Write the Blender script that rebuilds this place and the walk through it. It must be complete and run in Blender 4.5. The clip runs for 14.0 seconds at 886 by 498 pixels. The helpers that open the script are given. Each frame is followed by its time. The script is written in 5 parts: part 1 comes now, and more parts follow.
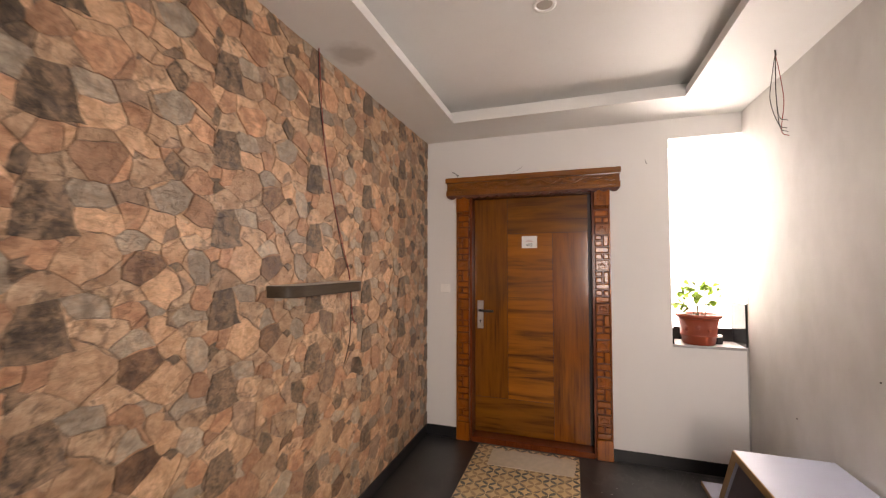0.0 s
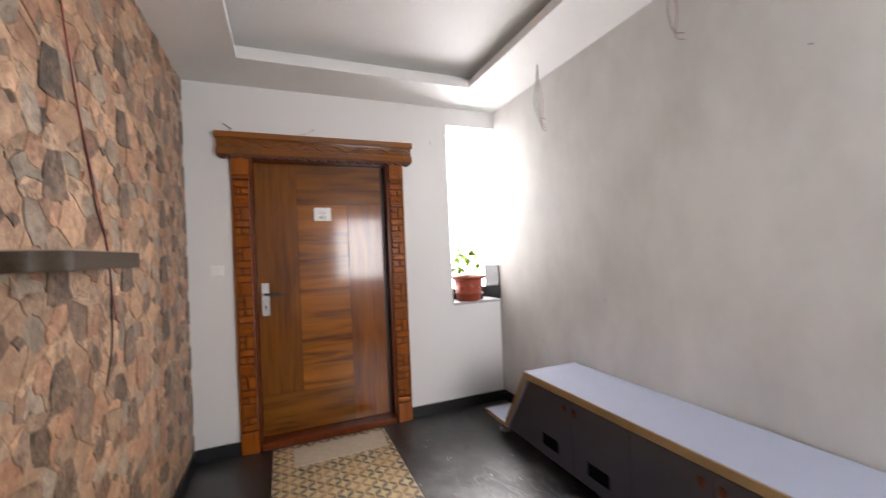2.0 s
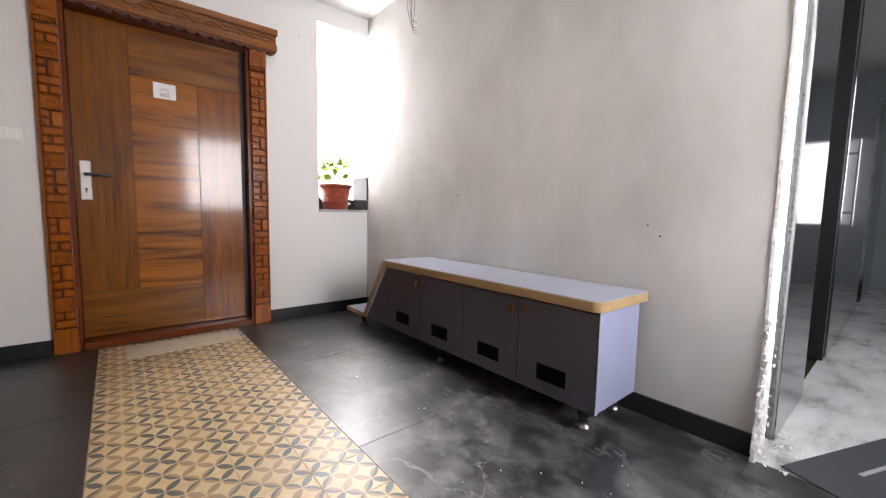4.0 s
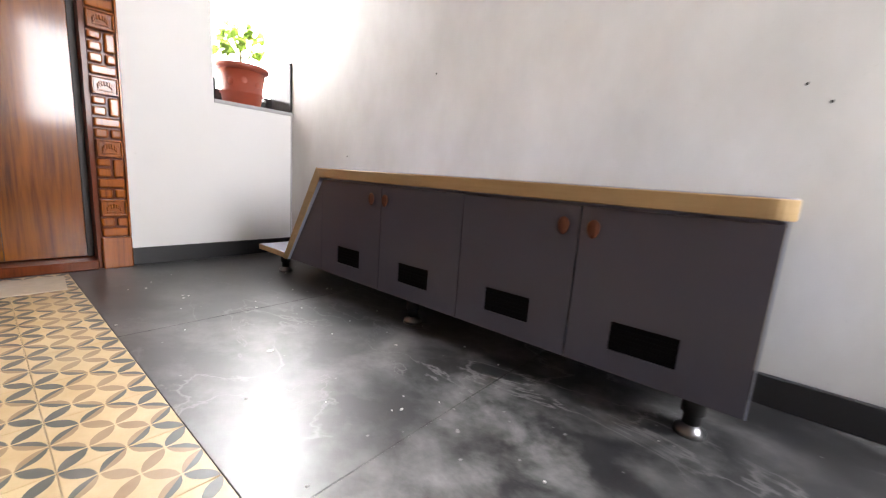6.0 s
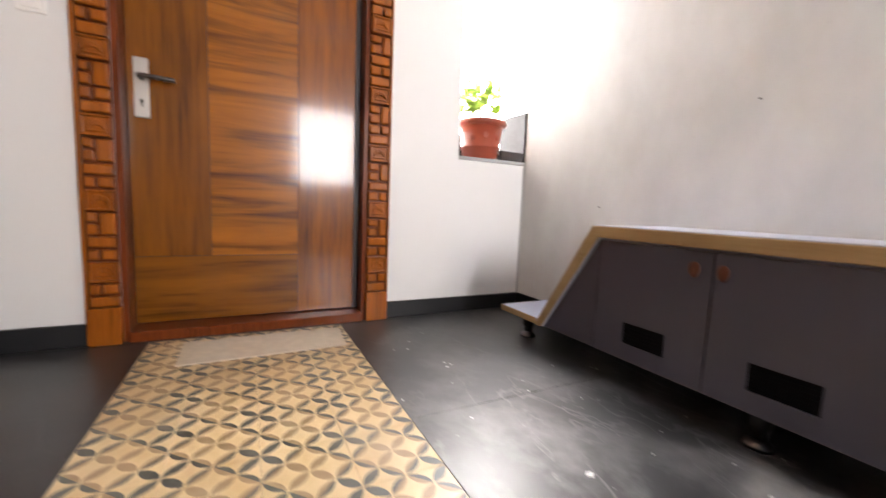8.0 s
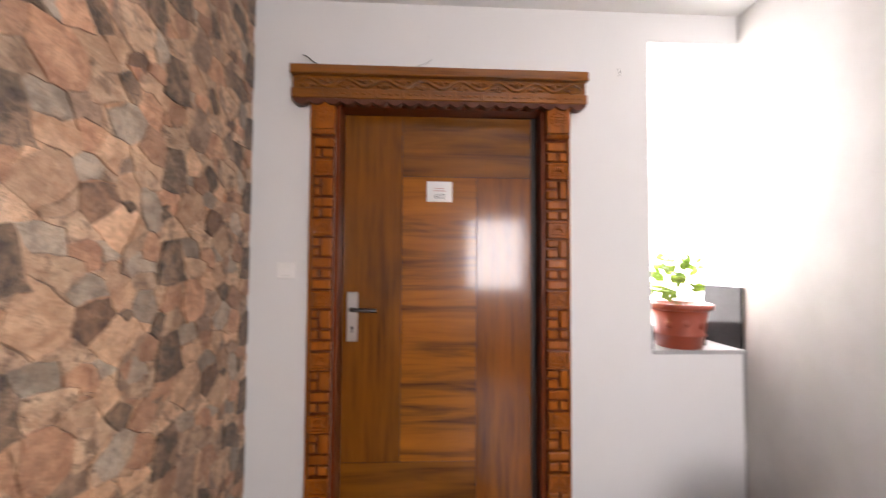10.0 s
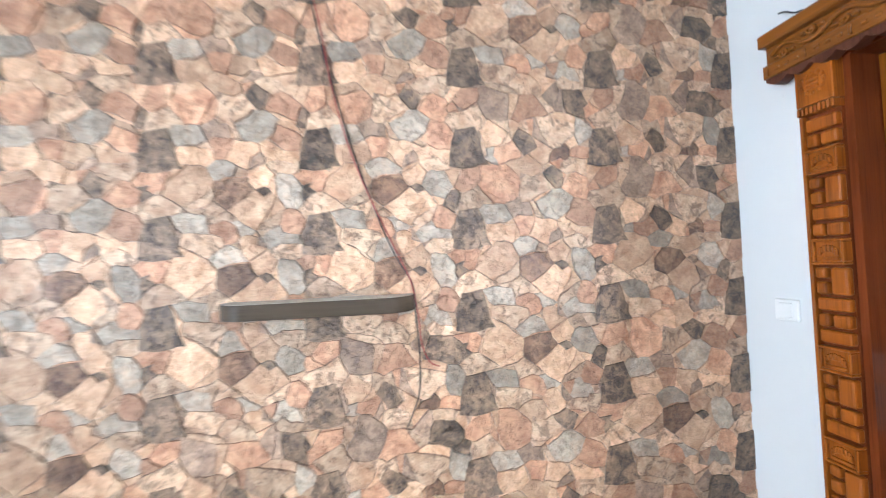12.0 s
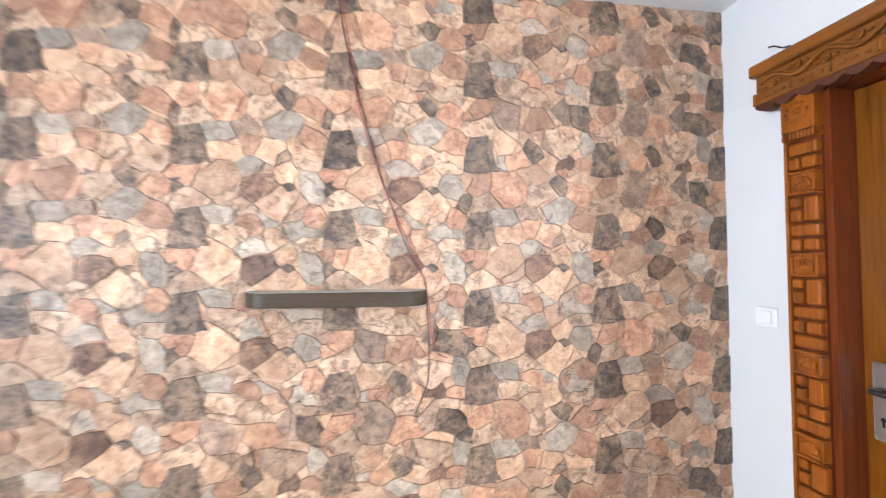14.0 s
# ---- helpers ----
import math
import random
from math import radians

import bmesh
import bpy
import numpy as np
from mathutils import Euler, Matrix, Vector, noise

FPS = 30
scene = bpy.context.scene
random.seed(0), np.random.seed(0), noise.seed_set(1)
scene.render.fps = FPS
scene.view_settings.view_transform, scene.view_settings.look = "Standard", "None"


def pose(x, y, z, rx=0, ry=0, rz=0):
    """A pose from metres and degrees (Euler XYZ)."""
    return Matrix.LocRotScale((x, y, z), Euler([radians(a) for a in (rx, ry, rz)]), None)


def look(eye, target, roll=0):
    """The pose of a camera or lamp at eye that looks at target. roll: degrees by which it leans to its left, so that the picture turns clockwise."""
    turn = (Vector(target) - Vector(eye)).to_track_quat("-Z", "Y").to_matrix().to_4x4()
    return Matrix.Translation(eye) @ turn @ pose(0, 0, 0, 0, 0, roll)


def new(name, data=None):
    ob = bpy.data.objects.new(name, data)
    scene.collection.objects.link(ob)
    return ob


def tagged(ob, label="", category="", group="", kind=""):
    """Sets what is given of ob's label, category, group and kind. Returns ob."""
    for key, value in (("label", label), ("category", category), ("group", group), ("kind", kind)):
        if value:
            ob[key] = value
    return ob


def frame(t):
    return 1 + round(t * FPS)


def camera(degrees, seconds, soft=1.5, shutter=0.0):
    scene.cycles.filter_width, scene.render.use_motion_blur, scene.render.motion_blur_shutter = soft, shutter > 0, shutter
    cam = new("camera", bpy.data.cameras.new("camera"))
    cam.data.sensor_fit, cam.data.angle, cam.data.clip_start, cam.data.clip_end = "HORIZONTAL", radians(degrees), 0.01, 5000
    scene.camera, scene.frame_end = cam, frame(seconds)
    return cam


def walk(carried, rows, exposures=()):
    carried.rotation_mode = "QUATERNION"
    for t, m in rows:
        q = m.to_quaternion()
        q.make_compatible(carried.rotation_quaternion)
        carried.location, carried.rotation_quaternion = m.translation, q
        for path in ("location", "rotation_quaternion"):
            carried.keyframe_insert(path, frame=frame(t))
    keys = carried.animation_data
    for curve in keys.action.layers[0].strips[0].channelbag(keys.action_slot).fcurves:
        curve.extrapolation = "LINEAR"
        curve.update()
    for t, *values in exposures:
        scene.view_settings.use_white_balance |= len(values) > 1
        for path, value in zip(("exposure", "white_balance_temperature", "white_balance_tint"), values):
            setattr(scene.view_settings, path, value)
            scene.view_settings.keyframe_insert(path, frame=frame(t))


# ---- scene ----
cam = camera(97.2, 14.0, soft=1.1, shutter=0.5)
PATH = [
    (0, (1.251, -3.31, 1.487), (0.623, -1.414, 1.572), 0.1),
    (0.5, (1.055, -3.104, 1.488), (0.673, -1.144, 1.599), -0.2),
    (1, (0.886, -2.889, 1.486), (0.876, -0.893, 1.617), -1.3),
    (1.5, (0.707, -2.911, 1.463), (1.107, -0.954, 1.55), -2.5),
    (2, (0.612, -3.097, 1.354), (1.367, -1.245, 1.369), -2.5),
    (2.5, (0.513, -3.246, 1.236), (1.561, -1.543, 1.168), -1.6),
    (3, (0.405, -3.359, 1.117), (1.599, -1.758, 1.01), -0.9),
    (3.5, (0.445, -3.366, 0.984), (1.702, -1.82, 0.813), 0.1),
    (4, (0.609, -3.266, 0.897), (1.888, -1.74, 0.714), 1.1),
    (4.2, (0.648, -3.197, 0.887), (1.955, -1.696, 0.69), 1.4),
    (6.3, (1.067, -2.395, 0.527), (2.587, -1.147, 0.163), 4.4),
    (6.5, (1.072, -2.325, 0.521), (2.552, -1.026, 0.171), 4.3),
    (7, (1.029, -2.2, 0.53), (2.364, -0.742, 0.227), 3.7),
    (7.5, (0.95, -2.118, 0.543), (2.072, -0.484, 0.275), 2.9),
    (8, (0.867, -2.003, 0.61), (1.76, -0.226, 0.401), 2.3),
    (8.2, (0.827, -1.959, 0.664), (1.637, -0.139, 0.491), 2.0),
    (10.3, (0.835, -1.845, 1.382), (0.567, 0.135, 1.467), 0.3),
    (10.5, (0.897, -1.746, 1.402), (0.324, 0.169, 1.466), 0.1),
    (11, (0.976, -1.485, 1.427), (-0.366, -0.004, 1.491), -1.5),
    (11.5, (1.134, -1.339, 1.458), (-0.735, -0.631, 1.516), -3.0),
    (12, (1.425, -1.356, 1.513), (-0.562, -1.136, 1.572), -2.4),
    (12.5, (1.651, -1.423, 1.523), (-0.346, -1.369, 1.611), -1.6),
    (13, (1.735, -1.455, 1.523), (-0.264, -1.516, 1.581), -0.8),
    (13.5, (1.715, -1.477, 1.527), (-0.285, -1.461, 1.576), -0.4),
    (14, (1.511, -1.454, 1.503), (-0.469, -1.177, 1.569), -0.1),
]
EXPOSURE = [(0.0, 0.0, 8200, 23), (0.5, 0.14, 7900, 21), (1.5, 0.2, 6950, 17), (2.5, 0.18, 6750, 15), (4.2, 0.42, 6800, 16), (6.3, 0.95, 6700, 14), (8.2, 0.95, 7000, 17), (10.5, 0.42, 7000, 21), (11.0, 0.95, 6900, 20), (11.5, 1.4, 5600, 8), (12.0, 1.42, 5400, 4), (12.5, 1.4, 5400, 7), (13.0, 1.4, 5750, 7), (14.0, 1.45, 5700, 9)]
walk(cam, [(t, look(eye, target, roll)) for t, eye, target, roll in PATH], EXPOSURE)

# ---- world, sun and large lights ----
world = bpy.data.worlds.new("world")
scene.world = world
world.use_nodes = True
wn = world.node_tree
sky = wn.nodes.new("ShaderNodeTexSky")
sky.sky_type = "NISHITA"
sky.sun_disc = False
sky.sun_elevation, sky.sun_rotation = radians(50), radians(60)
sky.air_density, sky.dust_density = 1.0, 4.0
wn.nodes["Background"].inputs[1].default_value = 0.15
wn.links.new(sky.outputs[0], wn.nodes["Background"].inputs[0])


def area_lamp(name, m, w, h, power, colour=(1, 1, 1), spread=180):
    d = bpy.data.lights.new(name, "AREA")
    d.shape, d.size, d.size_y, d.energy, d.color = "RECTANGLE", w, h, power, colour
    d.spread = radians(spread)
    ob = new(name, d)
    ob.matrix_world = m
    return ob


sun_data = bpy.data.lights.new("sun", "SUN")
sun_data.energy, sun_data.angle, sun_data.color = 1.2, radians(12), (1.0, 0.96, 0.9)
new("sun", sun_data).matrix_world = look((0, 0, 0), (-0.55, -0.32, -0.77))

# ---- plan ----
W, H = 2.42, 2.60            # width between the long walls, height of the dropped ceiling
END = -2.95                  # where the right wall and the dropped ceiling end
BACK = -4.10                 # far side of the lobby
SLAB = 2.85                  # lobby ceiling
STONE_END = -3.29
LOB_L, LOB_R = -2.6, 8.3

# sky light in the openings of the lobby and of the side hall
area_lamp("lobby_sky_lamp", look((1.98, BACK - 0.22, 1.48), (1.9, 0.0, 1.2)), 0.9, 1.1, 36, (0.96, 0.98, 1.0), 150)
# no such window is seen; lamp and opening are added to fill the lobby
area_lamp("lobby_sky_lamp", look((3.7, BACK - 0.22, 1.48), (3.7, 0.0, 1.2)), 1.5, 1.1, 14, (0.95, 0.98, 1.0))
area_lamp("hall_window_skylight", look((LOB_L - 0.2, -3.3, 1.55), (0.0, -3.4, 1.2)), 1.1, 1.2, 13, (0.78, 0.92, 1.0))


# ---- materials ----
def material(name):
    m = bpy.data.materials.new(name)
    m.use_nodes = True
    nt = m.node_tree
    return m, nt, nt.nodes["Principled BSDF"]


def node(nt, kind, **values):
    n = nt.nodes.new(kind)
    for k, v in values.items():
        n.inputs[k.replace("_", " ")].default_value = v
    return n


def ramp(nt, fac, stops):
    r = nt.nodes.new("ShaderNodeValToRGB")
    e = r.color_ramp.elements
    while len(e) < len(stops):
        e.new(0.5)
    for el, (p, c) in zip(e, stops):
        el.position, el.color = p, (*c, 1)
    nt.links.new(fac, r.inputs[0])
    return r.outputs[0]


def coords(nt, scale=(1, 1, 1), world_space=True, rot=(0, 0, 0)):
    src = nt.nodes.new("ShaderNodeNewGeometry" if world_space else "ShaderNodeTexCoord")
    mp = nt.nodes.new("ShaderNodeMapping")
    mp.inputs["Scale"].default_value = scale
    mp.inputs["Rotation"].default_value = rot
    nt.links.new(src.outputs["Position" if world_space else "Object"], mp.inputs[0])
    return mp.outputs[0]


def noise_tex(nt, vec, scale, detail=4, rough=0.55, distortion=0.0):
    n = node(nt, "ShaderNodeTexNoise", Scale=scale, Detail=detail, Roughness=rough, Distortion=distortion)
    nt.links.new(vec, n.inputs["Vector"])
    return n.outputs["Fac"]


def mix(nt, fac, a, b, mode="MIX"):
    n = nt.nodes.new("ShaderNodeMix")
    n.data_type, n.blend_type = "RGBA", mode
    for sock, v in ((0, fac), (6, a), (7, b)):
        if hasattr(v, "is_output"):
            nt.links.new(v, n.inputs[sock])
        else:
            n.inputs[sock].default_value = v if sock == 0 else (*v, 1)
    return n.outputs[2]


def maths(nt, op, a, b=0.0, c=0.0):
    n = nt.nodes.new("ShaderNodeMath")
    n.operation = op
    for i, v in enumerate((a, b, c)):
        if hasattr(v, "is_output"):
            nt.links.new(v, n.inputs[i])
        else:
            n.inputs[i].default_value = v
    return n.outputs[0]


def bump(nt, bsdf, height, strength=0.2, dist=0.01):
    b = node(nt, "ShaderNodeBump", Strength=strength, Distance=dist)
    nt.links.new(height, b.inputs["Height"])
    nt.links.new(b.outputs[0], bsdf.inputs["Normal"])


def plain(name, colour, rough=0.5, metal=0.0, vary=0.12, scale=20.0, bumpy=0.05, coat=0.0):
    """One surface with a little mottling in colour and gloss."""
    m, nt, b = material(name)
    v = coords(nt)
    f = noise_tex(nt, v, scale)
    big = noise_tex(nt, v, scale / 7)
    lo = tuple(c * (1 - vary) for c in colour)
    hi = tuple(min(1, c * (1 + vary)) for c in colour)
    col = mix(nt, f, lo, hi)
    col = mix(nt, maths(nt, "MULTIPLY", big, 0.35), col, lo)
    nt.links.new(col, b.inputs["Base Color"])
    nt.links.new(maths(nt, "MULTIPLY_ADD", big, 0.1, rough - 0.05), b.inputs["Roughness"])
    b.inputs["Metallic"].default_value = metal
    b.inputs["Coat Weight"].default_value = coat
    b.inputs["Coat Roughness"].default_value = 0.08
    if bumpy:
        bump(nt, b, noise_tex(nt, v, scale * 6), bumpy, 0.004)
    return m


def plaster(name, base, stain, amount):
    m, nt, b = material(name)
    v = coords(nt)
    big = noise_tex(nt, coords(nt, (1, 1, 0.6)), 1.3, 5, 0.6)
    mid = noise_tex(nt, v, 7, 5, 0.6)
    f = ramp(nt, big, [(0.35, (0, 0, 0)), (0.7, (1, 1, 1))])
    col = mix(nt, maths(nt, "MULTIPLY", f, amount), base, stain)
    col = mix(nt, maths(nt, "MULTIPLY", mid, 0.16), col, stain)
    specks = ramp(nt, noise_tex(nt, v, 60, 2), [(0.70, (0, 0, 0)), (0.76, (1, 1, 1))])
    col = mix(nt, maths(nt, "MULTIPLY", specks, 0.12), col, (0.3, 0.28, 0.26))
    nt.links.new(col, b.inputs["Base Color"])
    b.inputs["Roughness"].default_value = 0.6
    bump(nt, b, maths(nt, "ADD", noise_tex(nt, v, 9, 6), maths(nt, "MULTIPLY", noise_tex(nt, v, 130, 3), 0.15)), 0.12, 0.012)
    return m


def wood(name, dark, light, axis, rough=0.22, coat=0.6, grain=1.0, figure=0.5, sheen=0.12):
    """Veneer with the grain along an axis (0 x, 1 y, 2 z)."""
    m, nt, b = material(name)
    s = [26.0, 26.0, 26.0]
    s[axis] = 1.1
    src = nt.nodes.new("ShaderNodeNewGeometry")
    oi = nt.nodes.new("ShaderNodeObjectInfo")
    shift = nt.nodes.new("ShaderNodeVectorMath")
    shift.operation = "MULTIPLY_ADD"
    nt.links.new(oi.outputs["Random"], shift.inputs[0])
    shift.inputs[1].default_value = (9, 9, 9)
    nt.links.new(src.outputs["Position"], shift.inputs[2])
    mp = nt.nodes.new("ShaderNodeMapping")
    mp.inputs["Scale"].default_value = s
    nt.links.new(shift.outputs[0], mp.inputs[0])
    fine = noise_tex(nt, mp.outputs[0], 3.5 * grain, 6, 0.65, 0.3)
    broad_map = nt.nodes.new("ShaderNodeMapping")
    q = [7.0, 7.0, 7.0]
    q[axis] = 0.7
    broad_map.inputs["Scale"].default_value = q
    nt.links.new(shift.outputs[0], broad_map.inputs[0])
    broad = noise_tex(nt, broad_map.outputs[0], 2.2, 3, 0.5, 0.8)
    f = maths(nt, "ADD", maths(nt, "MULTIPLY", fine, 1 - figure), maths(nt, "MULTIPLY", broad, figure))
    midc = tuple((a + 2 * c) / 3 for a, c in zip(dark, light))
    col = ramp(nt, f, [(0.30, dark), (0.5, midc), (0.68, light)])
    nt.links.new(col, b.inputs["Base Color"])
    b.inputs["Roughness"].default_value = rough
    b.inputs["Specular IOR Level"].default_value = sheen
    b.inputs["Coat Weight"].default_value = coat
    b.inputs["Coat Roughness"].default_value = 0.1
    peel = maths(nt, "ADD", maths(nt, "MULTIPLY", noise_tex(nt, src.outputs["Position"], 62, 3), 0.9), maths(nt, "MULTIPLY", noise_tex(nt, src.outputs["Position"], 9, 2), 3.0))
    bump(nt, b, maths(nt, "ADD", fine, peel), 0.13, 0.003)
    return m


WHITE_WALL = plaster("white_wall_paint", (0.78, 0.78, 0.775), (0.72, 0.71, 0.70), 0.35)
RIGHT_WALL = plaster("patchy_putty_wall", (0.70, 0.69, 0.67), (0.44, 0.43, 0.41), 0.85)
CEILING = plaster("ceiling_paint", (0.80, 0.80, 0.79), (0.66, 0.65, 0.63), 0.3)


def soot_stain(m, centre, radius):
    """A cloudy brown stain on the paint round one place."""
    nt = m.node_tree
    b = nt.nodes["Principled BSDF"]
    base = b.inputs["Base Color"].links[0].from_socket
    d = nt.nodes.new("ShaderNodeVectorMath")
    d.operation = "DISTANCE"
    nt.links.new(coords(nt), d.inputs[0])
    d.inputs[1].default_value = centre
    f = maths(nt, "SUBTRACT", maths(nt, "DIVIDE", d.outputs["Value"], radius), maths(nt, "MULTIPLY", noise_tex(nt, coords(nt), 9, 5), 0.9))
    mask = ramp(nt, f, [(0.0, (1, 1, 1)), (0.5, (0, 0, 0))])
    nt.links.new(mix(nt, maths(nt, "MULTIPLY", mask, 0.55), base, (0.33, 0.29, 0.26)), b.inputs["Base Color"])


soot_stain(CEILING, (0.16, -1.55, 2.6), 0.14)
LOBBY_WALL = plaster("lobby_wall_paint", (0.64, 0.67, 0.70), (0.52, 0.55, 0.58), 0.4)
RAW_PLASTER = plaster("raw_plaster_edge", (0.88, 0.87, 0.855), (0.66, 0.64, 0.61), 0.45)
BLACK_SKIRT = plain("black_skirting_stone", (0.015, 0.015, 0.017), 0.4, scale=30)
DOOR_V = wood("door_veneer_upright", (0.09, 0.026, 0.004), (0.31, 0.090, 0.007), 2, coat=0.6, figure=0.5, rough=0.26, sheen=0.18)
DOOR_V_DARK = wood("door_veneer_brown", (0.065, 0.022, 0.003), (0.25, 0.078, 0.006), 2, coat=0.6, figure=0.5, rough=0.26, sheen=0.18)
DOOR_H_DARK = wood("door_veneer_deep", (0.045, 0.015, 0.002), (0.25, 0.082, 0.007), 0, coat=0.6, figure=0.8, rough=0.26, sheen=0.18)
DOOR_H = wood("door_veneer_level", (0.055, 0.015, 0.003), (0.41, 0.132, 0.009), 0, coat=0.6, figure=0.8, rough=0.26, sheen=0.18)
FRAME_WOOD = wood("frame_red_wood", (0.07, 0.014, 0.004), (0.19, 0.042, 0.010), 2, rough=0.34, coat=0.25, figure=0.4)
CARVED = wood("carved_wood", (0.11, 0.024, 0.003), (0.40, 0.110, 0.010), 2, rough=0.3, coat=0.6, figure=0.4)
LINTEL_WOOD = wood("lintel_wood", (0.07, 0.02, 0.003), (0.30, 0.098, 0.012), 0, rough=0.28, coat=1.0, figure=0.5)
GAP_DARK = plain("dark_shadow_gap", (0.02, 0.012, 0.008), 0.5)
VENT_BLACK = plain("vent_black", (0.004, 0.004, 0.005), 0.9)
VENT_BLACK.node_tree.nodes["Principled BSDF"].inputs["Specular IOR Level"].default_value = 0.1
CAB_FRONT = plain("slate_laminate", (0.066, 0.066, 0.094), 0.28, vary=0.06, scale=8, bumpy=0.01)
CAB_TOP = plain("blue_grey_laminate", (0.29, 0.315, 0.40), 0.3, vary=0.05, scale=10, bumpy=0.01)
CAB_END = plain("blue_laminate_side", (0.27, 0.295, 0.43), 0.35, vary=0.05, scale=10, bumpy=0.01)
EDGE_BAND = wood("beige_edge_band", (0.29, 0.19, 0.09), (0.42, 0.29, 0.15), 1, rough=0.4, coat=0.0)
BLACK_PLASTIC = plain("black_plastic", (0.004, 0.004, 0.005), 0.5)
CHROME = plain("chrome", (0.24, 0.24, 0.25), 0.3, 1.0, 0.05)
STEEL = plain("satin_steel_plate", (0.62, 0.60, 0.57), 0.34, 1.0, 0.06, 40)
DARK_STEEL = plain("dark_lever_metal", (0.12, 0.12, 0.12), 0.3, 1.0)
KNOB_WOOD = wood("knob_wood", (0.05, 0.016, 0.010), (0.14, 0.05, 0.028), 2, rough=0.4, coat=0.1)
POT = plain("terracotta_plastic", (0.31, 0.058, 0.028), 0.4, vary=0.18, scale=14)
SOIL = plain("potting_soil", (0.03, 0.02, 0.014), 0.9, vary=0.5, scale=60, bumpy=0.6)
GRANITE = plain("polished_black_granite", (0.03, 0.031, 0.032), 0.09, vary=0.4, scale=60, bumpy=0.0)
GRANITE.node_tree.nodes["Principled BSDF"].inputs["IOR"].default_value = 1.3
SILL_STONE = plain("dusty_sill_stone", (0.40, 0.40, 0.40), 0.4, vary=0.2, scale=30)
WHITE_PLASTIC = plain("white_plastic", (0.88, 0.87, 0.85), 0.35, vary=0.04)
SIGN_WHITE = plain("white_sign_card", (0.80, 0.79, 0.76), 0.3, vary=0.03)
INK = plain("grey_ink", (0.10, 0.10, 0.10), 0.6)
INK_PALE = plain("pale_red_ink", (0.55, 0.30, 0.27), 0.6)
SHELF = wood("shelf_dark_laminate", (0.036, 0.026, 0.017), (0.08, 0.057, 0.038), 1, rough=0.42, coat=0.05)
SHELF_TOP = plain("shelf_pale_top", (0.40, 0.37, 0.33), 0.35, vary=0.06)
BLACK_WIRE = plain("black_wire", (0.015, 0.013, 0.012), 0.5)
RED_WIRE = plain("red_wire", (0.30, 0.03, 0.025), 0.45)
PATCH_TAN = plain("tan_worn_patch", (0.64, 0.56, 0.45), 0.9, vary=0.2, scale=25, bumpy=0.4)
MAT_GREY = plain("grey_rubber_mat", (0.045, 0.05, 0.06), 0.6, vary=0.3, scale=60, bumpy=0.3)
MAT_STRIPE = plain("mat_pale_stripe", (0.42, 0.42, 0.42), 0.8)
MAT_ORANGE = plain("mat_orange_stripe", (0.50, 0.32, 0.16), 0.8)
RED_FABRIC = plain("red_seat_vinyl", (0.28, 0.01, 0.02), 0.35)
BAG_CLOTH = plain("dark_cloth", (0.02, 0.022, 0.026), 0.85, vary=0.3)
LEAF = plain("leaf_green", (0.15, 0.26, 0.045), 0.5, vary=0.3, scale=30)


def let_light_through(m, colour):
    """Thin leaves glow when the light is behind them."""
    nt = m.node_tree
    tr = node(nt, "ShaderNodeBsdfTranslucent", Color=(*colour, 1))
    mx = node(nt, "ShaderNodeMixShader", Fac=0.4)
    nt.links.new(nt.nodes["Principled BSDF"].outputs[0], mx.inputs[1])
    nt.links.new(tr.outputs[0], mx.inputs[2])
    nt.links.new(mx.outputs[0], nt.nodes["Material Output"].inputs[0])


let_light_through(LEAF, (0.30, 0.42, 0.07))
STEM = plain("plant_stem", (0.16, 0.14, 0.06), 0.7)
CHIP = plain("white_paint_fleck", (0.75, 0.75, 0.73), 0.6)
TILE_CORE = plain("wall_adhesive", (0.02, 0.015, 0.012), 0.8, vary=0.3)


def lift_steel():
    m, nt, b = material("brushed_lift_steel")
    f = noise_tex(nt, coords(nt, (60, 60, 0.6)), 5, 4)
    nt.links.new(mix(nt, f, (0.28, 0.295, 0.31), (0.37, 0.385, 0.40)), b.inputs["Base Color"])
    b.inputs["Metallic"].default_value = 1
    nt.links.new(maths(nt, "MULTIPLY_ADD", f, 0.08, 0.07), b.inputs["Roughness"])
    return m


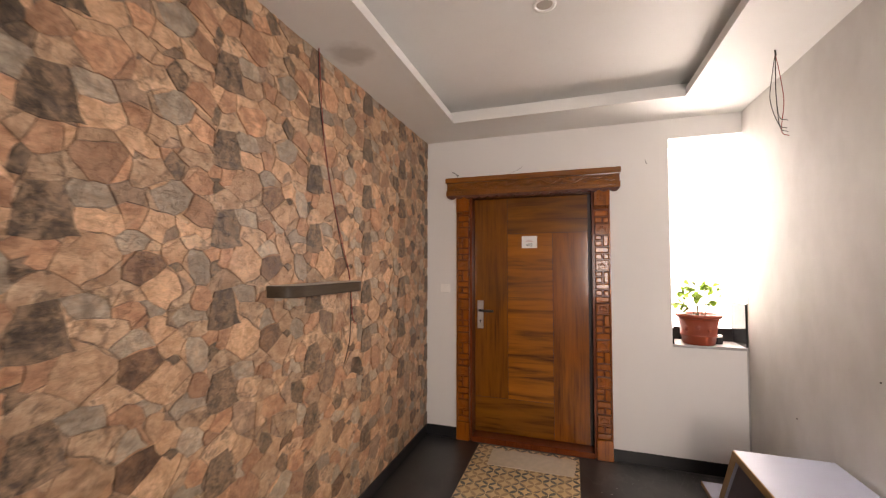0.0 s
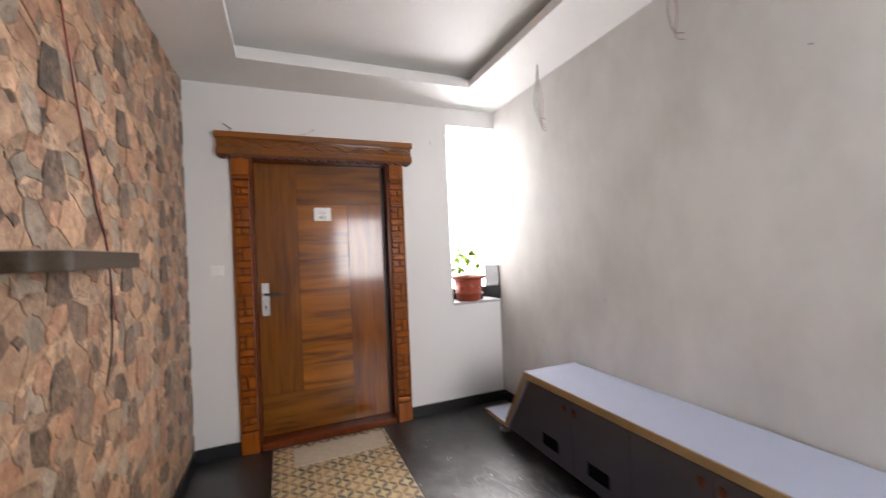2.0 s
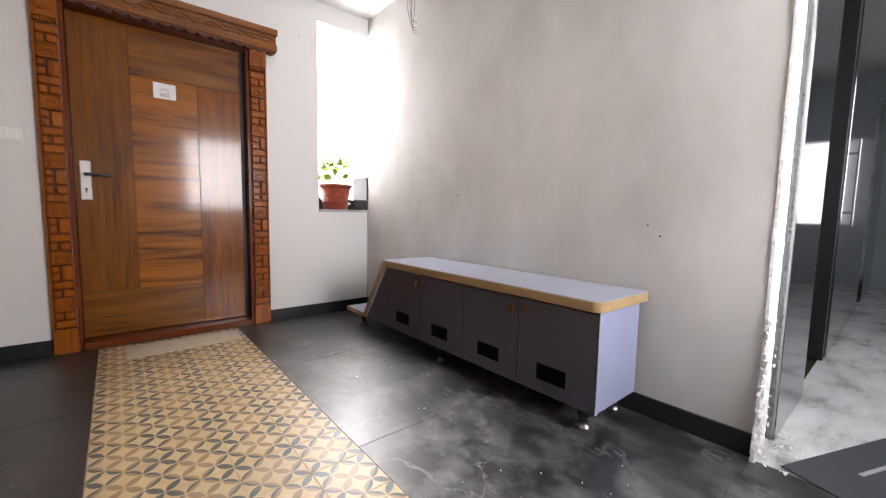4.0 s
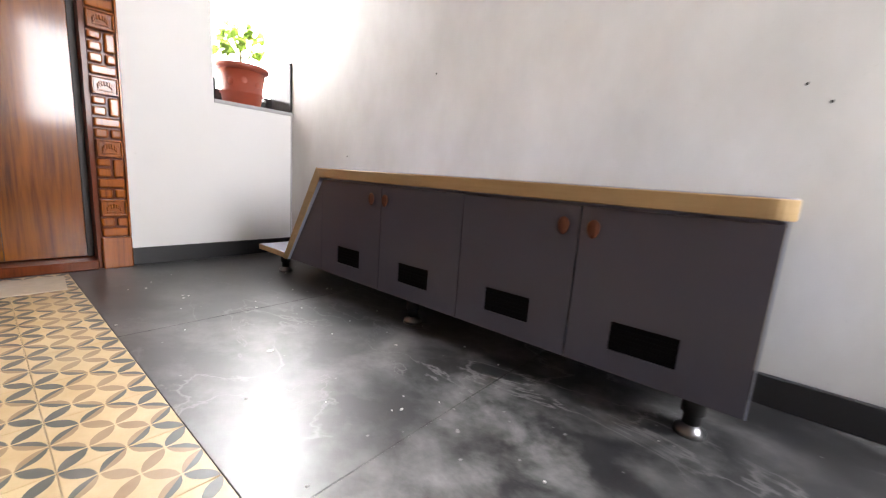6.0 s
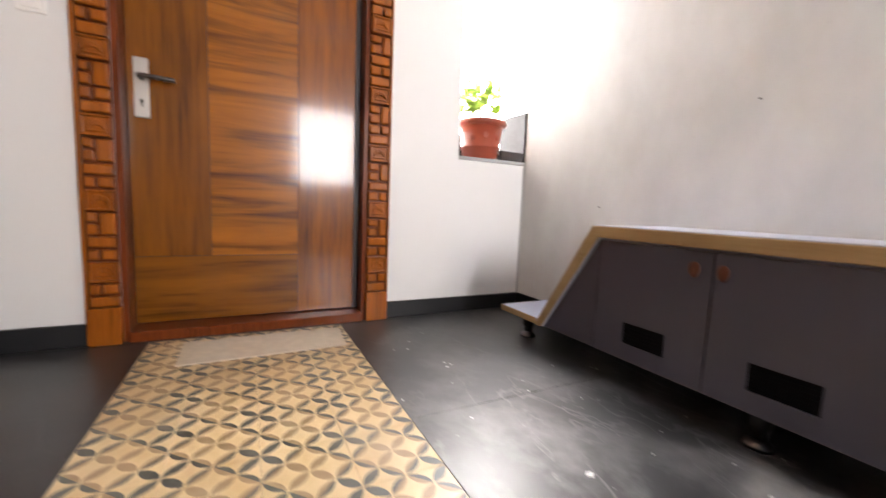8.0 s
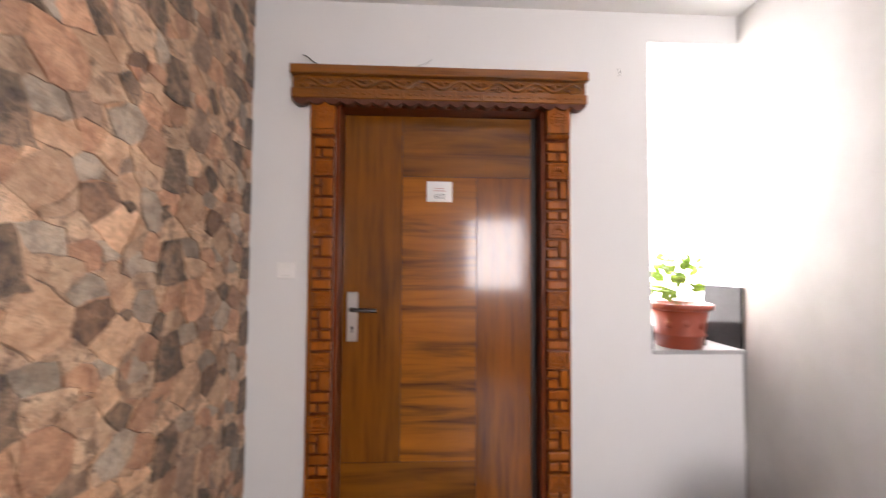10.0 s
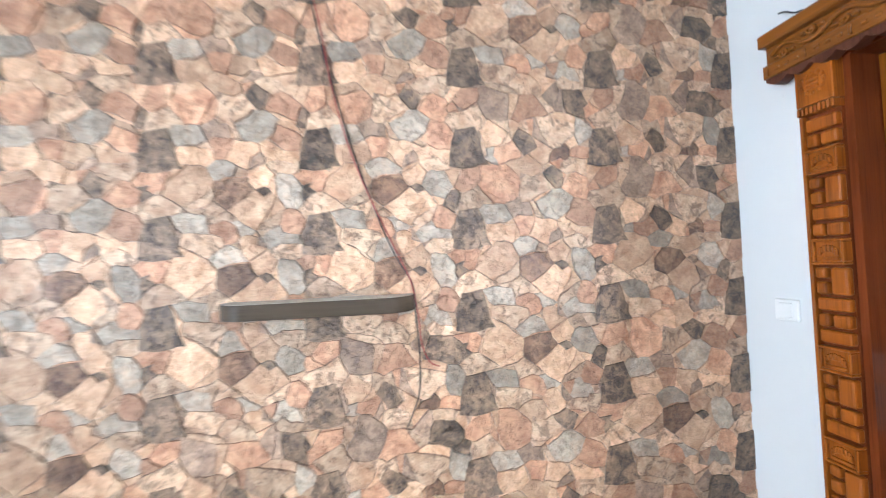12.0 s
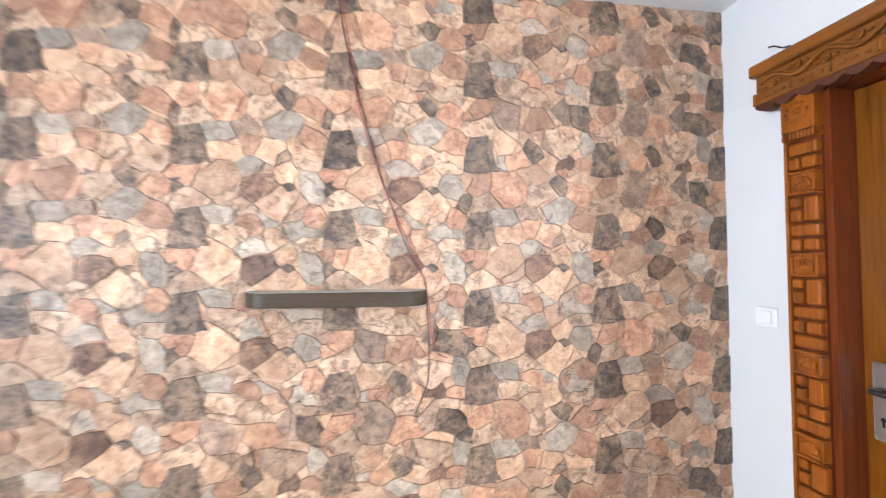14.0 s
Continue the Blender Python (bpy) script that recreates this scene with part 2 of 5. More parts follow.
def black_floor():
    """Honed black granite with trodden plaster dust, scuffs and dried drops."""
    m, nt, b = material("black_granite_floor")
    v = coords(nt)
    grain = noise_tex(nt, v, 180, 2)
    cloud = noise_tex(nt, v, 1.7, 5, 0.6)
    swirl = noise_tex(nt, coords(nt, (1.0, 0.8, 1.0), rot=(0, 0, 0.7)), 5.5, 9, 0.62, 0.15)
    col = mix(nt, grain, (0.007, 0.007, 0.008), (0.022, 0.022, 0.025))
    smear = ramp(nt, swirl, [(0.44, (0, 0, 0)), (0.72, (1, 1, 1))])
    patch = ramp(nt, cloud, [(0.32, (0, 0, 0)), (0.54, (1, 1, 1))])
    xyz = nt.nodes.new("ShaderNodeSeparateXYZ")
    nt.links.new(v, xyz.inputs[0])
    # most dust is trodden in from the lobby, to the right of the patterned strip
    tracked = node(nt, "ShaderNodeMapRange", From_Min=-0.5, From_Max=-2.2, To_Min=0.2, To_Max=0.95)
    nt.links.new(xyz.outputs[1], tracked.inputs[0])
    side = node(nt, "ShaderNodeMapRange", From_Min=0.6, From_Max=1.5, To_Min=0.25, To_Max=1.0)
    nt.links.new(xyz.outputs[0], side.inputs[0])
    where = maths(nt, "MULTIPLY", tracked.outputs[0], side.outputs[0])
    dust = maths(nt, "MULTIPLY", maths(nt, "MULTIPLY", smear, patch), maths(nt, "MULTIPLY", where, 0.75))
    line_src = noise_tex(nt, coords(nt, (1.0, 0.55, 1.0), rot=(0, 0, -0.5)), 3.6, 6, 0.55, 0.6)
    lines = ramp(nt, line_src, [(0.485, (0, 0, 0)), (0.5, (1, 1, 1)), (0.515, (0, 0, 0))])
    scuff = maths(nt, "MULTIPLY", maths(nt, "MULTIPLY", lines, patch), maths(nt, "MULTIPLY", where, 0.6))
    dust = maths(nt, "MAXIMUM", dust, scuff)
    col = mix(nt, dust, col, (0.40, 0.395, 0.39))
    spots = ramp(nt, noise_tex(nt, v, 34, 1), [(0.76, (0, 0, 0)), (0.78, (1, 1, 1))])
    col = mix(nt, maths(nt, "MULTIPLY", spots, 0.5), col, (0.35, 0.35, 0.34))
    nt.links.new(col, b.inputs["Base Color"])
    r = maths(nt, "MULTIPLY_ADD", cloud, 0.12, 0.32)
    nt.links.new(maths(nt, "ADD", r, maths(nt, "MULTIPLY", dust, 0.3)), b.inputs["Roughness"])
    b.inputs["IOR"].default_value = 1.55
    b.inputs["Coat Weight"].default_value = 0.65
    b.inputs["Coat Roughness"].default_value = 0.45
    bump(nt, b, swirl, 0.03, 0.003)
    return m


def lobby_floor():
    m, nt, b = material("dusty_grey_floor_stone")
    v = coords(nt)
    s = noise_tex(nt, coords(nt, (0.8, 1.6, 1)), 3.0, 7, 0.62, 0.25)
    col = ramp(nt, s, [(0.35, (0.22, 0.22, 0.225)), (0.48, (0.60, 0.60, 0.605)), (0.66, (0.80, 0.79, 0.79))])
    col = mix(nt, maths(nt, "MULTIPLY", noise_tex(nt, v, 90, 2), 0.25), col, (0.2, 0.2, 0.2))
    nt.links.new(col, b.inputs["Base Color"])
    b.inputs["Roughness"].default_value = 0.5
    bump(nt, b, s, 0.08, 0.004)
    return m


def petal_tile():
    """Cement tile print: interlaced petals on a cream ground, with worn colours."""
    m, nt, b = material("petal_print_tile")
    period, x_first, y_first = 0.0988, 0.493, -0.043
    sep = nt.nodes.new("ShaderNodeSeparateXYZ")
    nt.links.new(coords(nt), sep.inputs[0])
    gx = maths(nt, "SUBTRACT", sep.outputs[0], x_first)
    gy = maths(nt, "SUBTRACT", sep.outputs[1], y_first)

    def turned(x, y, shift):
        """Coordinates along the two diagonals, in petal lengths."""
        return (maths(nt, "ADD", maths(nt, "DIVIDE", maths(nt, "ADD", x, y), period), shift),
                maths(nt, "ADD", maths(nt, "DIVIDE", maths(nt, "SUBTRACT", x, y), period), shift))

    px, py = turned(gx, gy, 0.5)
    fx = maths(nt, "ABSOLUTE", maths(nt, "SUBTRACT", px, maths(nt, "ROUND", px)))
    fy = maths(nt, "ABSOLUTE", maths(nt, "SUBTRACT", py, maths(nt, "ROUND", py)))
    hi, lo = maths(nt, "MAXIMUM", fx, fy), maths(nt, "MINIMUM", fx, fy)
    d2 = maths(nt, "SQRT", maths(nt, "ADD", maths(nt, "POWER", maths(nt, "SUBTRACT", 1.0, hi), 2.0), maths(nt, "POWER", lo, 2.0)))
    wob = maths(nt, "MULTIPLY_ADD", noise_tex(nt, coords(nt), 70, 3), 0.04, 0.665)
    petal = maths(nt, "LESS_THAN", d2, wob)
    # the flower in the middle of each tile is brown, the other petals are slate
    cx = maths(nt, "SUBTRACT", maths(nt, "FLOORED_MODULO", gx, 2 * period), period)
    cy = maths(nt, "SUBTRACT", maths(nt, "FLOORED_MODULO", gy, 2 * period), period)
    bx, by = turned(cx, cy, 0.0)
    brown = maths(nt, "LESS_THAN", maths(nt, "MAXIMUM", maths(nt, "ABSOLUTE", bx), maths(nt, "ABSOLUTE", by)), 1.0)
    slate = mix(nt, noise_tex(nt, coords(nt), 14, 4), (0.05, 0.055, 0.052), (0.15, 0.15, 0.14))
    tan = mix(nt, noise_tex(nt, coords(nt), 14, 4), (0.26, 0.16, 0.085), (0.46, 0.33, 0.19))
    pc = mix(nt, brown, slate, tan)
    ground = ramp(nt, noise_tex(nt, coords(nt), 9, 5, 0.6), [(0.3, (0.58, 0.42, 0.21)), (0.7, (0.70, 0.56, 0.34))])
    col = mix(nt, petal, ground, pc)
    worn = ramp(nt, noise_tex(nt, coords(nt), 3.3, 5, 0.6), [(0.55, (0, 0, 0)), (0.75, (1, 1, 1))])
    col = mix(nt, maths(nt, "MULTIPLY", worn, 0.35), col, (0.55, 0.47, 0.36))
    nt.links.new(col, b.inputs["Base Color"])
    nt.links.new(maths(nt, "MULTIPLY_ADD", worn, 0.15, 0.42), b.inputs["Roughness"])
    b.inputs["Coat Weight"].default_value = 0.2
    b.inputs["Coat Roughness"].default_value = 0.5
    bump(nt, b, noise_tex(nt, coords(nt), 120, 3), 0.04, 0.002)
    return m


def stone_mat(name, a, c, spot, spots=0.35):
    m, nt, b = material(name)
    v = coords(nt)
    oi = nt.nodes.new("ShaderNodeObjectInfo")
    isl = nt.nodes.new("ShaderNodeNewGeometry")
    rnd = maths(nt, "FRACT", maths(nt, "ADD", oi.outputs["Random"], isl.outputs["Random Per Island"]))
    f = noise_tex(nt, v, 17, 10, 0.76, 0.6)
    col = ramp(nt, f, [(0.37, a), (0.59, c)])
    # weathered sandy crust that lies over every kind
    crust = ramp(nt, noise_tex(nt, v, 21, 9, 0.72, 1.2), [(0.47, (0, 0, 0)), (0.62, (1, 1, 1))])
    col = mix(nt, maths(nt, "MULTIPLY", crust, 0.42), col, (0.62, 0.41, 0.28))
    sp = ramp(nt, noise_tex(nt, v, 24, 9, 0.8, 0.6), [(0.52, (0, 0, 0)), (0.575, (1, 1, 1))])
    col = mix(nt, maths(nt, "MULTIPLY", sp, spots), col, spot)
    blotch = ramp(nt, noise_tex(nt, v, 9, 7, 0.65, 1.0), [(0.44, (0, 0, 0)), (0.60, (1, 1, 1))])
    col = mix(nt, maths(nt, "MULTIPLY", blotch, 0.3), col, tuple(0.6 * p + 0.4 * q for p, q in zip(spot, a)))
    vein = ramp(nt, noise_tex(nt, coords(nt, (1, 0.5, 1.4)), 24, 5, 0.7, 2.0), [(0.47, (0, 0, 0)), (0.5, (1, 1, 1)), (0.53, (0, 0, 0))])
    col = mix(nt, maths(nt, "MULTIPLY", vein, 0.4), col, tuple(x * 0.4 for x in a))
    bright = nt.nodes.new("ShaderNodeHueSaturation")
    nt.links.new(maths(nt, "MULTIPLY_ADD", rnd, 0.5, 0.66), bright.inputs["Value"])
    bright.inputs["Saturation"].default_value = 1.12
    nt.links.new(col, bright.inputs["Color"])
    nt.links.new(bright.outputs[0], b.inputs["Base Color"])
    nt.links.new(maths(nt, "MULTIPLY_ADD", f, 0.22, 0.27), b.inputs["Roughness"])
    b.inputs["Coat Weight"].default_value = 0.1
    b.inputs["Coat Roughness"].default_value = 0.35
    bump(nt, b, maths(nt, "ADD", f, maths(nt, "MULTIPLY", sp, 0.4)), 0.6, 0.01)
    return m


LIFT_STEEL = lift_steel()
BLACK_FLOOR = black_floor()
LOBBY_FLOOR = lobby_floor()
PETAL_TILE = petal_tile()
STONE_KINDS = [
    stone_mat("sandy_stone", (0.50, 0.29, 0.18), (0.84, 0.59, 0.41), (0.34, 0.19, 0.12), 0.25),
    stone_mat("mottled_stone", (0.48, 0.29, 0.185), (0.82, 0.61, 0.44), (0.12, 0.068, 0.045), 0.7),
    stone_mat("brown_stone", (0.105, 0.055, 0.036), (0.33, 0.19, 0.12), (0.07, 0.038, 0.027), 0.6),
    stone_mat("dark_stone", (0.042, 0.029, 0.022), (0.33, 0.225, 0.155), (0.030, 0.022, 0.018), 0.7),
    stone_mat("blue_grey_stone", (0.33, 0.262, 0.20), (0.60, 0.505, 0.41), (0.16, 0.12, 0.095), 0.4),
    stone_mat("orange_stone", (0.40, 0.20, 0.125), (0.74, 0.46, 0.31), (0.24, 0.11, 0.065), 0.4),
    stone_mat("grey_brown_stone", (0.19, 0.122, 0.09), (0.52, 0.37, 0.27), (0.14, 0.09, 0.07), 0.4),
]


# ---- mesh helpers ----
def box(bm, lo, hi, bevel=0.0, seg=1):
    vs = [bm.verts.new((x, y, z)) for z in (lo[2], hi[2]) for y in (lo[1], hi[1]) for x in (lo[0], hi[0])]
    fs = [bm.faces.new([vs[i] for i in q]) for q in ((0, 2, 3, 1), (4, 5, 7, 6), (0, 1, 5, 4), (2, 6, 7, 3), (0, 4, 6, 2), (1, 3, 7, 5))]
    if bevel:
        es = list({e for f in fs for e in f.edges})
        bmesh.ops.bevel(bm, geom=es, offset=bevel, segments=seg, affect="EDGES", profile=0.5)
    return bm


def boxes(*specs):
    bm = bmesh.new()
    for s in specs:
        box(bm, *s)
    return bm


def slab(points, lo, hi, axis=2, bevel=0.0):
    """A prism of an outline in the two other axes, from lo to hi along the axis."""
    bm = bmesh.new()

    def at(p, d):
        return (d, p[0], p[1]) if axis == 0 else (p[0], d, p[1]) if axis == 1 else (p[0], p[1], d)

    a = [bm.verts.new(at(p, lo)) for p in points]
    c = [bm.verts.new(at(p, hi)) for p in points]
    n = len(points)
    caps = [bm.faces.new(a[::-1]), bm.faces.new(c)]
    for i in range(n):
        bm.faces.new((a[i], a[(i + 1) % n], c[(i + 1) % n], c[i]))
    bmesh.ops.recalc_face_normals(bm, faces=bm.faces)
    if bevel:
        bmesh.ops.bevel(bm, geom=list({e for f in caps for e in f.edges}), offset=bevel, segments=1, affect="EDGES")
    return bm


def lathe(profile, centre=(0, 0, 0), seg=24, axis=2):
    """A turned shape from (radius, height) pairs."""
    bm = bmesh.new()
    rings = []
    for r, h in profile:
        ring = []
        for i in range(seg):
            a = 2 * math.pi * i / seg
            c, s = r * math.cos(a), r * math.sin(a)
            p = (c, s, h) if axis == 2 else (h, c, s) if axis == 0 else (c, h, s)
            ring.append(bm.verts.new(Vector(centre) + Vector(p)))
        rings.append(ring)
    for p, q in zip(rings, rings[1:]):
        for i in range(seg):
            bm.faces.new((p[i], p[(i + 1) % seg], q[(i + 1) % seg], q[i]))
    bm.faces.new(rings[0][::-1]), bm.faces.new(rings[-1])
    bmesh.ops.recalc_face_normals(bm, faces=bm.faces)
    return bm


def tube(points, radius, seg=6):
    """A wire or rod along points."""
    bm = bmesh.new()
    pts = [Vector(p) for p in points]
    rings = []
    for i, p in enumerate(pts):
        d = (pts[min(i + 1, len(pts) - 1)] - pts[max(i - 1, 0)]).normalized()
        side = d.cross(Vector((0.31, 0.87, 0.39))).normalized()
        up = d.cross(side)
        rings.append([bm.verts.new(p + radius * (math.cos(a) * side + math.sin(a) * up)) for a in (2 * math.pi * j / seg for j in range(seg))])
    for p, q in zip(rings, rings[1:]):
        for i in range(seg):
            bm.faces.new((p[i], p[(i + 1) % seg], q[(i + 1) % seg], q[i]))
    bm.faces.new(rings[0][::-1]), bm.faces.new(rings[-1])
    bmesh.ops.recalc_face_normals(bm, faces=bm.faces)
    return bm


def curve_points(knots, steps=8):
    """Smooth points through knots (Catmull-Rom)."""
    k = [Vector(p) for p in knots]
    k = [2 * k[0] - k[1], *k, 2 * k[-1] - k[-2]]
    out = []
    for a, b2, c, d in zip(k, k[1:], k[2:], k[3:]):
        for i in range(steps):
            t = i / steps
            out.append(0.5 * (2 * b2 + (c - a) * t + (2 * a - 5 * b2 + 4 * c - d) * t * t + (3 * b2 - a - 3 * c + d) * t ** 3))
    return out + [k[-2]]


def mesh_of(name, bm, mat, smooth=False):
    me = bpy.data.meshes.new(name)
    bm.to_mesh(me)
    bm.free()
    for m in mat if isinstance(mat, (list, tuple)) else [mat]:
        me.materials.append(m)
    if smooth:
        me.polygons.foreach_set("use_smooth", [True] * len(me.polygons))
    return me


def part(name, bm, mat, parent=None, label="", smooth=False):
    ob = new(name, mesh_of(name, bm, mat, smooth))
    if parent:
        ob.parent = parent
    if label:
        tagged(ob, label)
    return ob


def structure(name, bm, mat, label, category):
    return tagged(part(name, bm, mat), label, category, kind="structure")


def thing(name, place, label, category, group="", turn=0.0):
    ob = new(name)
    ob.matrix_world = pose(*place, 0, 0, turn)
    ob.empty_display_size = 0.1
    return tagged(ob, label, category, group)


# ---- structure ----
WX0, WX1, WZ0, WZ1 = 1.95, W, 0.91, 2.45      # corner window opening
DX0, DX1, DTOP = 0.40, 1.43, 2.10             # door opening
TH = 0.27                                     # thickness of the door wall
floor = structure("floor", boxes(((LOB_L, BACK, -0.12), (LOB_R, 0.5, -0.012))), TILE_CORE, "dark bedding under the floor slabs", "floor")
# an unseen block is added behind the door leaf to stop light leaks
structure("wall_door", boxes(
    ((-0.15, 0, 0), (DX0, TH, SLAB)), ((DX0, 0, DTOP), (DX1, TH, SLAB)), ((DX1, 0, 0), (WX0, TH, SLAB)),
    ((DX0, 0.16, 0), (DX1, TH, DTOP)), ((WX0, 0, 0), (WX1, TH, WZ0 - 0.02)), ((WX0, 0, WZ1), (WX1, TH, SLAB))), WHITE_WALL, "white painted wall with a doorway and a corner window", "wall")
structure("wall_right", boxes(((W, END, 0), (W + 0.16, 0, SLAB)), ((W, 0, 0), (W + 0.16, TH, WZ0 + 0.308)), ((W, 0, WZ1), (W + 0.16, TH, SLAB))), RIGHT_WALL, "patchy putty-finished white wall behind the cabinet", "wall")
stone_wall = structure("wall_stone", boxes(((-0.15, STONE_END, 0), (-0.006, 0, SLAB))), TILE_CORE, "feature wall clad in crazy-paved stone pattern", "wall")
LW = [(1.52, 2.44), (2.95, 4.45)]             # lobby window, then the unseen opening added for fill, along x
LWZ0, LWZ1 = 0.91, 2.05
structure("wall_lobby", boxes(
    ((LOB_L, BACK - 0.2, 0), (LW[0][0], BACK, SLAB)), ((LW[0][1], BACK - 0.2, 0), (LW[1][0], BACK, SLAB)), ((LW[1][1], BACK - 0.2, 0), (LOB_R, BACK, SLAB)),
    *[((a, BACK - 0.2, 0), (b, BACK, LWZ0)) for a, b in LW], *[((a, BACK - 0.2, LWZ1), (b, BACK, SLAB)) for a, b in LW]), LOBBY_WALL, "pale lobby wall with a window and an added opening", "wall")
structure("wall_lobby_far", boxes(((LOB_R, BACK - 0.2, 0), (LOB_R + 0.15, -4.0, SLAB)), ((LOB_R, -3.4, 0), (LOB_R + 0.15, END + 0.1, SLAB)), ((LOB_R, -4.0, 0), (LOB_R + 0.15, -3.4, 0.85)), ((LOB_R, -4.0, 2.0), (LOB_R + 0.15, -3.4, SLAB))), LOBBY_WALL, "pale wall closing the lobby", "wall")
structure("wall_stair", boxes(((LOB_L - 0.15, BACK - 0.2, 0), (LOB_L, -3.9, SLAB)), ((LOB_L - 0.15, -2.7, 0), (LOB_L, 0.2, SLAB)), ((LOB_L - 0.15, -3.9, 0), (LOB_L, -2.7, 0.9)), ((LOB_L - 0.15, -3.9, 2.2), (LOB_L, -2.7, SLAB))), LOBBY_WALL, "pale wall closing the side hall", "wall")
structure("wall_stair_back", boxes(((LOB_L, 0, 0), (-0.15, 0.15, SLAB))), LOBBY_WALL, "pale end wall of the side hall", "wall")
structure("ceiling_lobby", boxes(((LOB_L - 0.15, BACK - 0.2, SLAB), (LOB_R + 0.15, 0.4, SLAB + 0.15))), CEILING, "plain white lobby ceiling", "ceiling")
structure("trim", boxes(((LOB_L, BACK, 2.405), (0.9, BACK + 0.04, 2.44))), BLACK_SKIRT, "dark rail along the lobby wall", "trim")


def tray_ceiling():
    """Dropped ceiling: a board with a rectangular opening, and a hidden cove running back above its edge."""
    x0, x1, y0, y1 = 0.385, 1.966, -2.55, -0.44
    lip, c, top, e = 0.05, 0.11, H + 0.125, END - 0.02
    bm = boxes(((0, y1, H), (W, 0, H + lip)), ((0, e, H), (W, y0, H + lip)), ((0, y0, H), (x0, y1, H + lip)), ((x1, y0, H), (W, y1, H + lip)))
    for lo, hi in (((0, y1 + c), (W, 0)), ((0, e), (W, y0 - c)), ((0, y0 - c), (x0 - c, y1 + c)), ((x1 + c, y0 - c), (W, y1 + c))):
        box(bm, (*lo, H + lip), (*hi, top))
    box(bm, (0, e, top), (W, 0, top + 0.03))
    # thin raised bead along the edge of the opening
    b = 0.006
    box(bm, (x0 - 0.016, y1 - 0.002, H - b), (x1 + 0.016, y1 + 0.014, H + 0.001))
    box(bm, (x0 - 0.016, y0 - 0.014, H - b), (x1 + 0.016, y0 + 0.002, H + 0.001))
    box(bm, (x0 - 0.014, y0 + 0.002, H - b), (x0 + 0.002, y1 - 0.002, H + 0.001))
    box(bm, (x1 - 0.002, y0 + 0.002, H - b), (x1 + 0.014, y1 - 0.002, H + 0.001))
    return bm


structure("ceiling", tray_ceiling(), CEILING, "white dropped plasterboard ceiling with a recessed tray", "ceiling")
sk = 0.09
structure("baseboard", boxes(((0.012, -0.014, 0), (0.292, 0, sk), 0.003), ((1.536, -0.014, 0), (W - 0.014, 0, sk), 0.003)), BLACK_SKIRT, "black polished stone skirting along the door wall", "baseboard")
structure("baseboard_right", boxes(((W - 0.014, END, 0), (W, 0, sk), 0.003)), BLACK_SKIRT, "black polished stone skirting under the putty wall", "baseboard")
# narrow grey strip along the wall corner, from the skirting to the sill
structure("corner_strip", boxes(((W - 0.010, -0.004, sk), (W - 0.0005, -0.0005, WZ0 - 0.02))), SILL_STONE, "thin grey strip in the wall corner", "trim")
structure("baseboard_stone", boxes(((0.004, STONE_END, 0), (0.016, -0.016, sk), 0.003)), BLACK_SKIRT, "black polished stone skirting under the stone wall", "baseboard")


def glowing(name, colour, strength):
    m = bpy.data.materials.new(name)
    m.use_nodes = True
    nt = m.node_tree
    nt.nodes.remove(nt.nodes["Principled BSDF"])
    e = node(nt, "ShaderNodeEmission", Color=(*colour, 1), Strength=strength)
    nt.links.new(e.outputs[0], nt.nodes["Material Output"].inputs[0])
    return m


DAYLIGHT = glowing("hazy_white_sky", (0.96, 0.98, 1.0), 36.0)


def horizon_haze(m, low, high, z0, z1):
    """Sky that is brighter above than in the haze towards the ground."""
    nt = m.node_tree
    sep = nt.nodes.new("ShaderNodeSeparateXYZ")
    nt.links.new(coords(nt), sep.inputs[0])
    rng = node(nt, "ShaderNodeMapRange", From_Min=z0, From_Max=z1, To_Min=low, To_Max=high)
    nt.links.new(sep.outputs[2], rng.inputs["Value"])
    nt.links.new(rng.outputs[0], nt.nodes["Emission"].inputs["Strength"])


horizon_haze(DAYLIGHT, 12.0, 35.0, 0.6, 3.4)
FAR_DAYLIGHT = glowing("hazy_far_sky", (0.9, 0.95, 1.0), 1.8)
DIM_DAYLIGHT = glowing("hazy_courtyard_sky", (0.88, 0.95, 1.0), 2.8)
# unseen wall, added to keep sky light from the left off the putty wall
structure("wall_sky_block", boxes(((1.55, TH, -1.5), (1.72, 2.7, 5.0))), WHITE_WALL, "unseen wall added to block sky light beside the corner window", "wall")
# plain hazy sky outside each opening
structure("backdrop_3", boxes(((LOB_R + 1.5, -6.0, -1.0), (LOB_R + 1.55, -1.0, 4.5))), FAR_DAYLIGHT, "hazy sky outside the far lobby window", "sky")
structure("backdrop_1", boxes(((-3.0, 2.8, -2.5), (13.0, 2.85, 8.0))), DAYLIGHT, "hazy white sky outside the corner window", "sky")
structure("backdrop_2", boxes(((-0.5, BACK - 3.0, -1.5), (7.0, BACK - 2.95, 5.5))), DIM_DAYLIGHT, "hazy white sky outside the lobby windows", "sky")

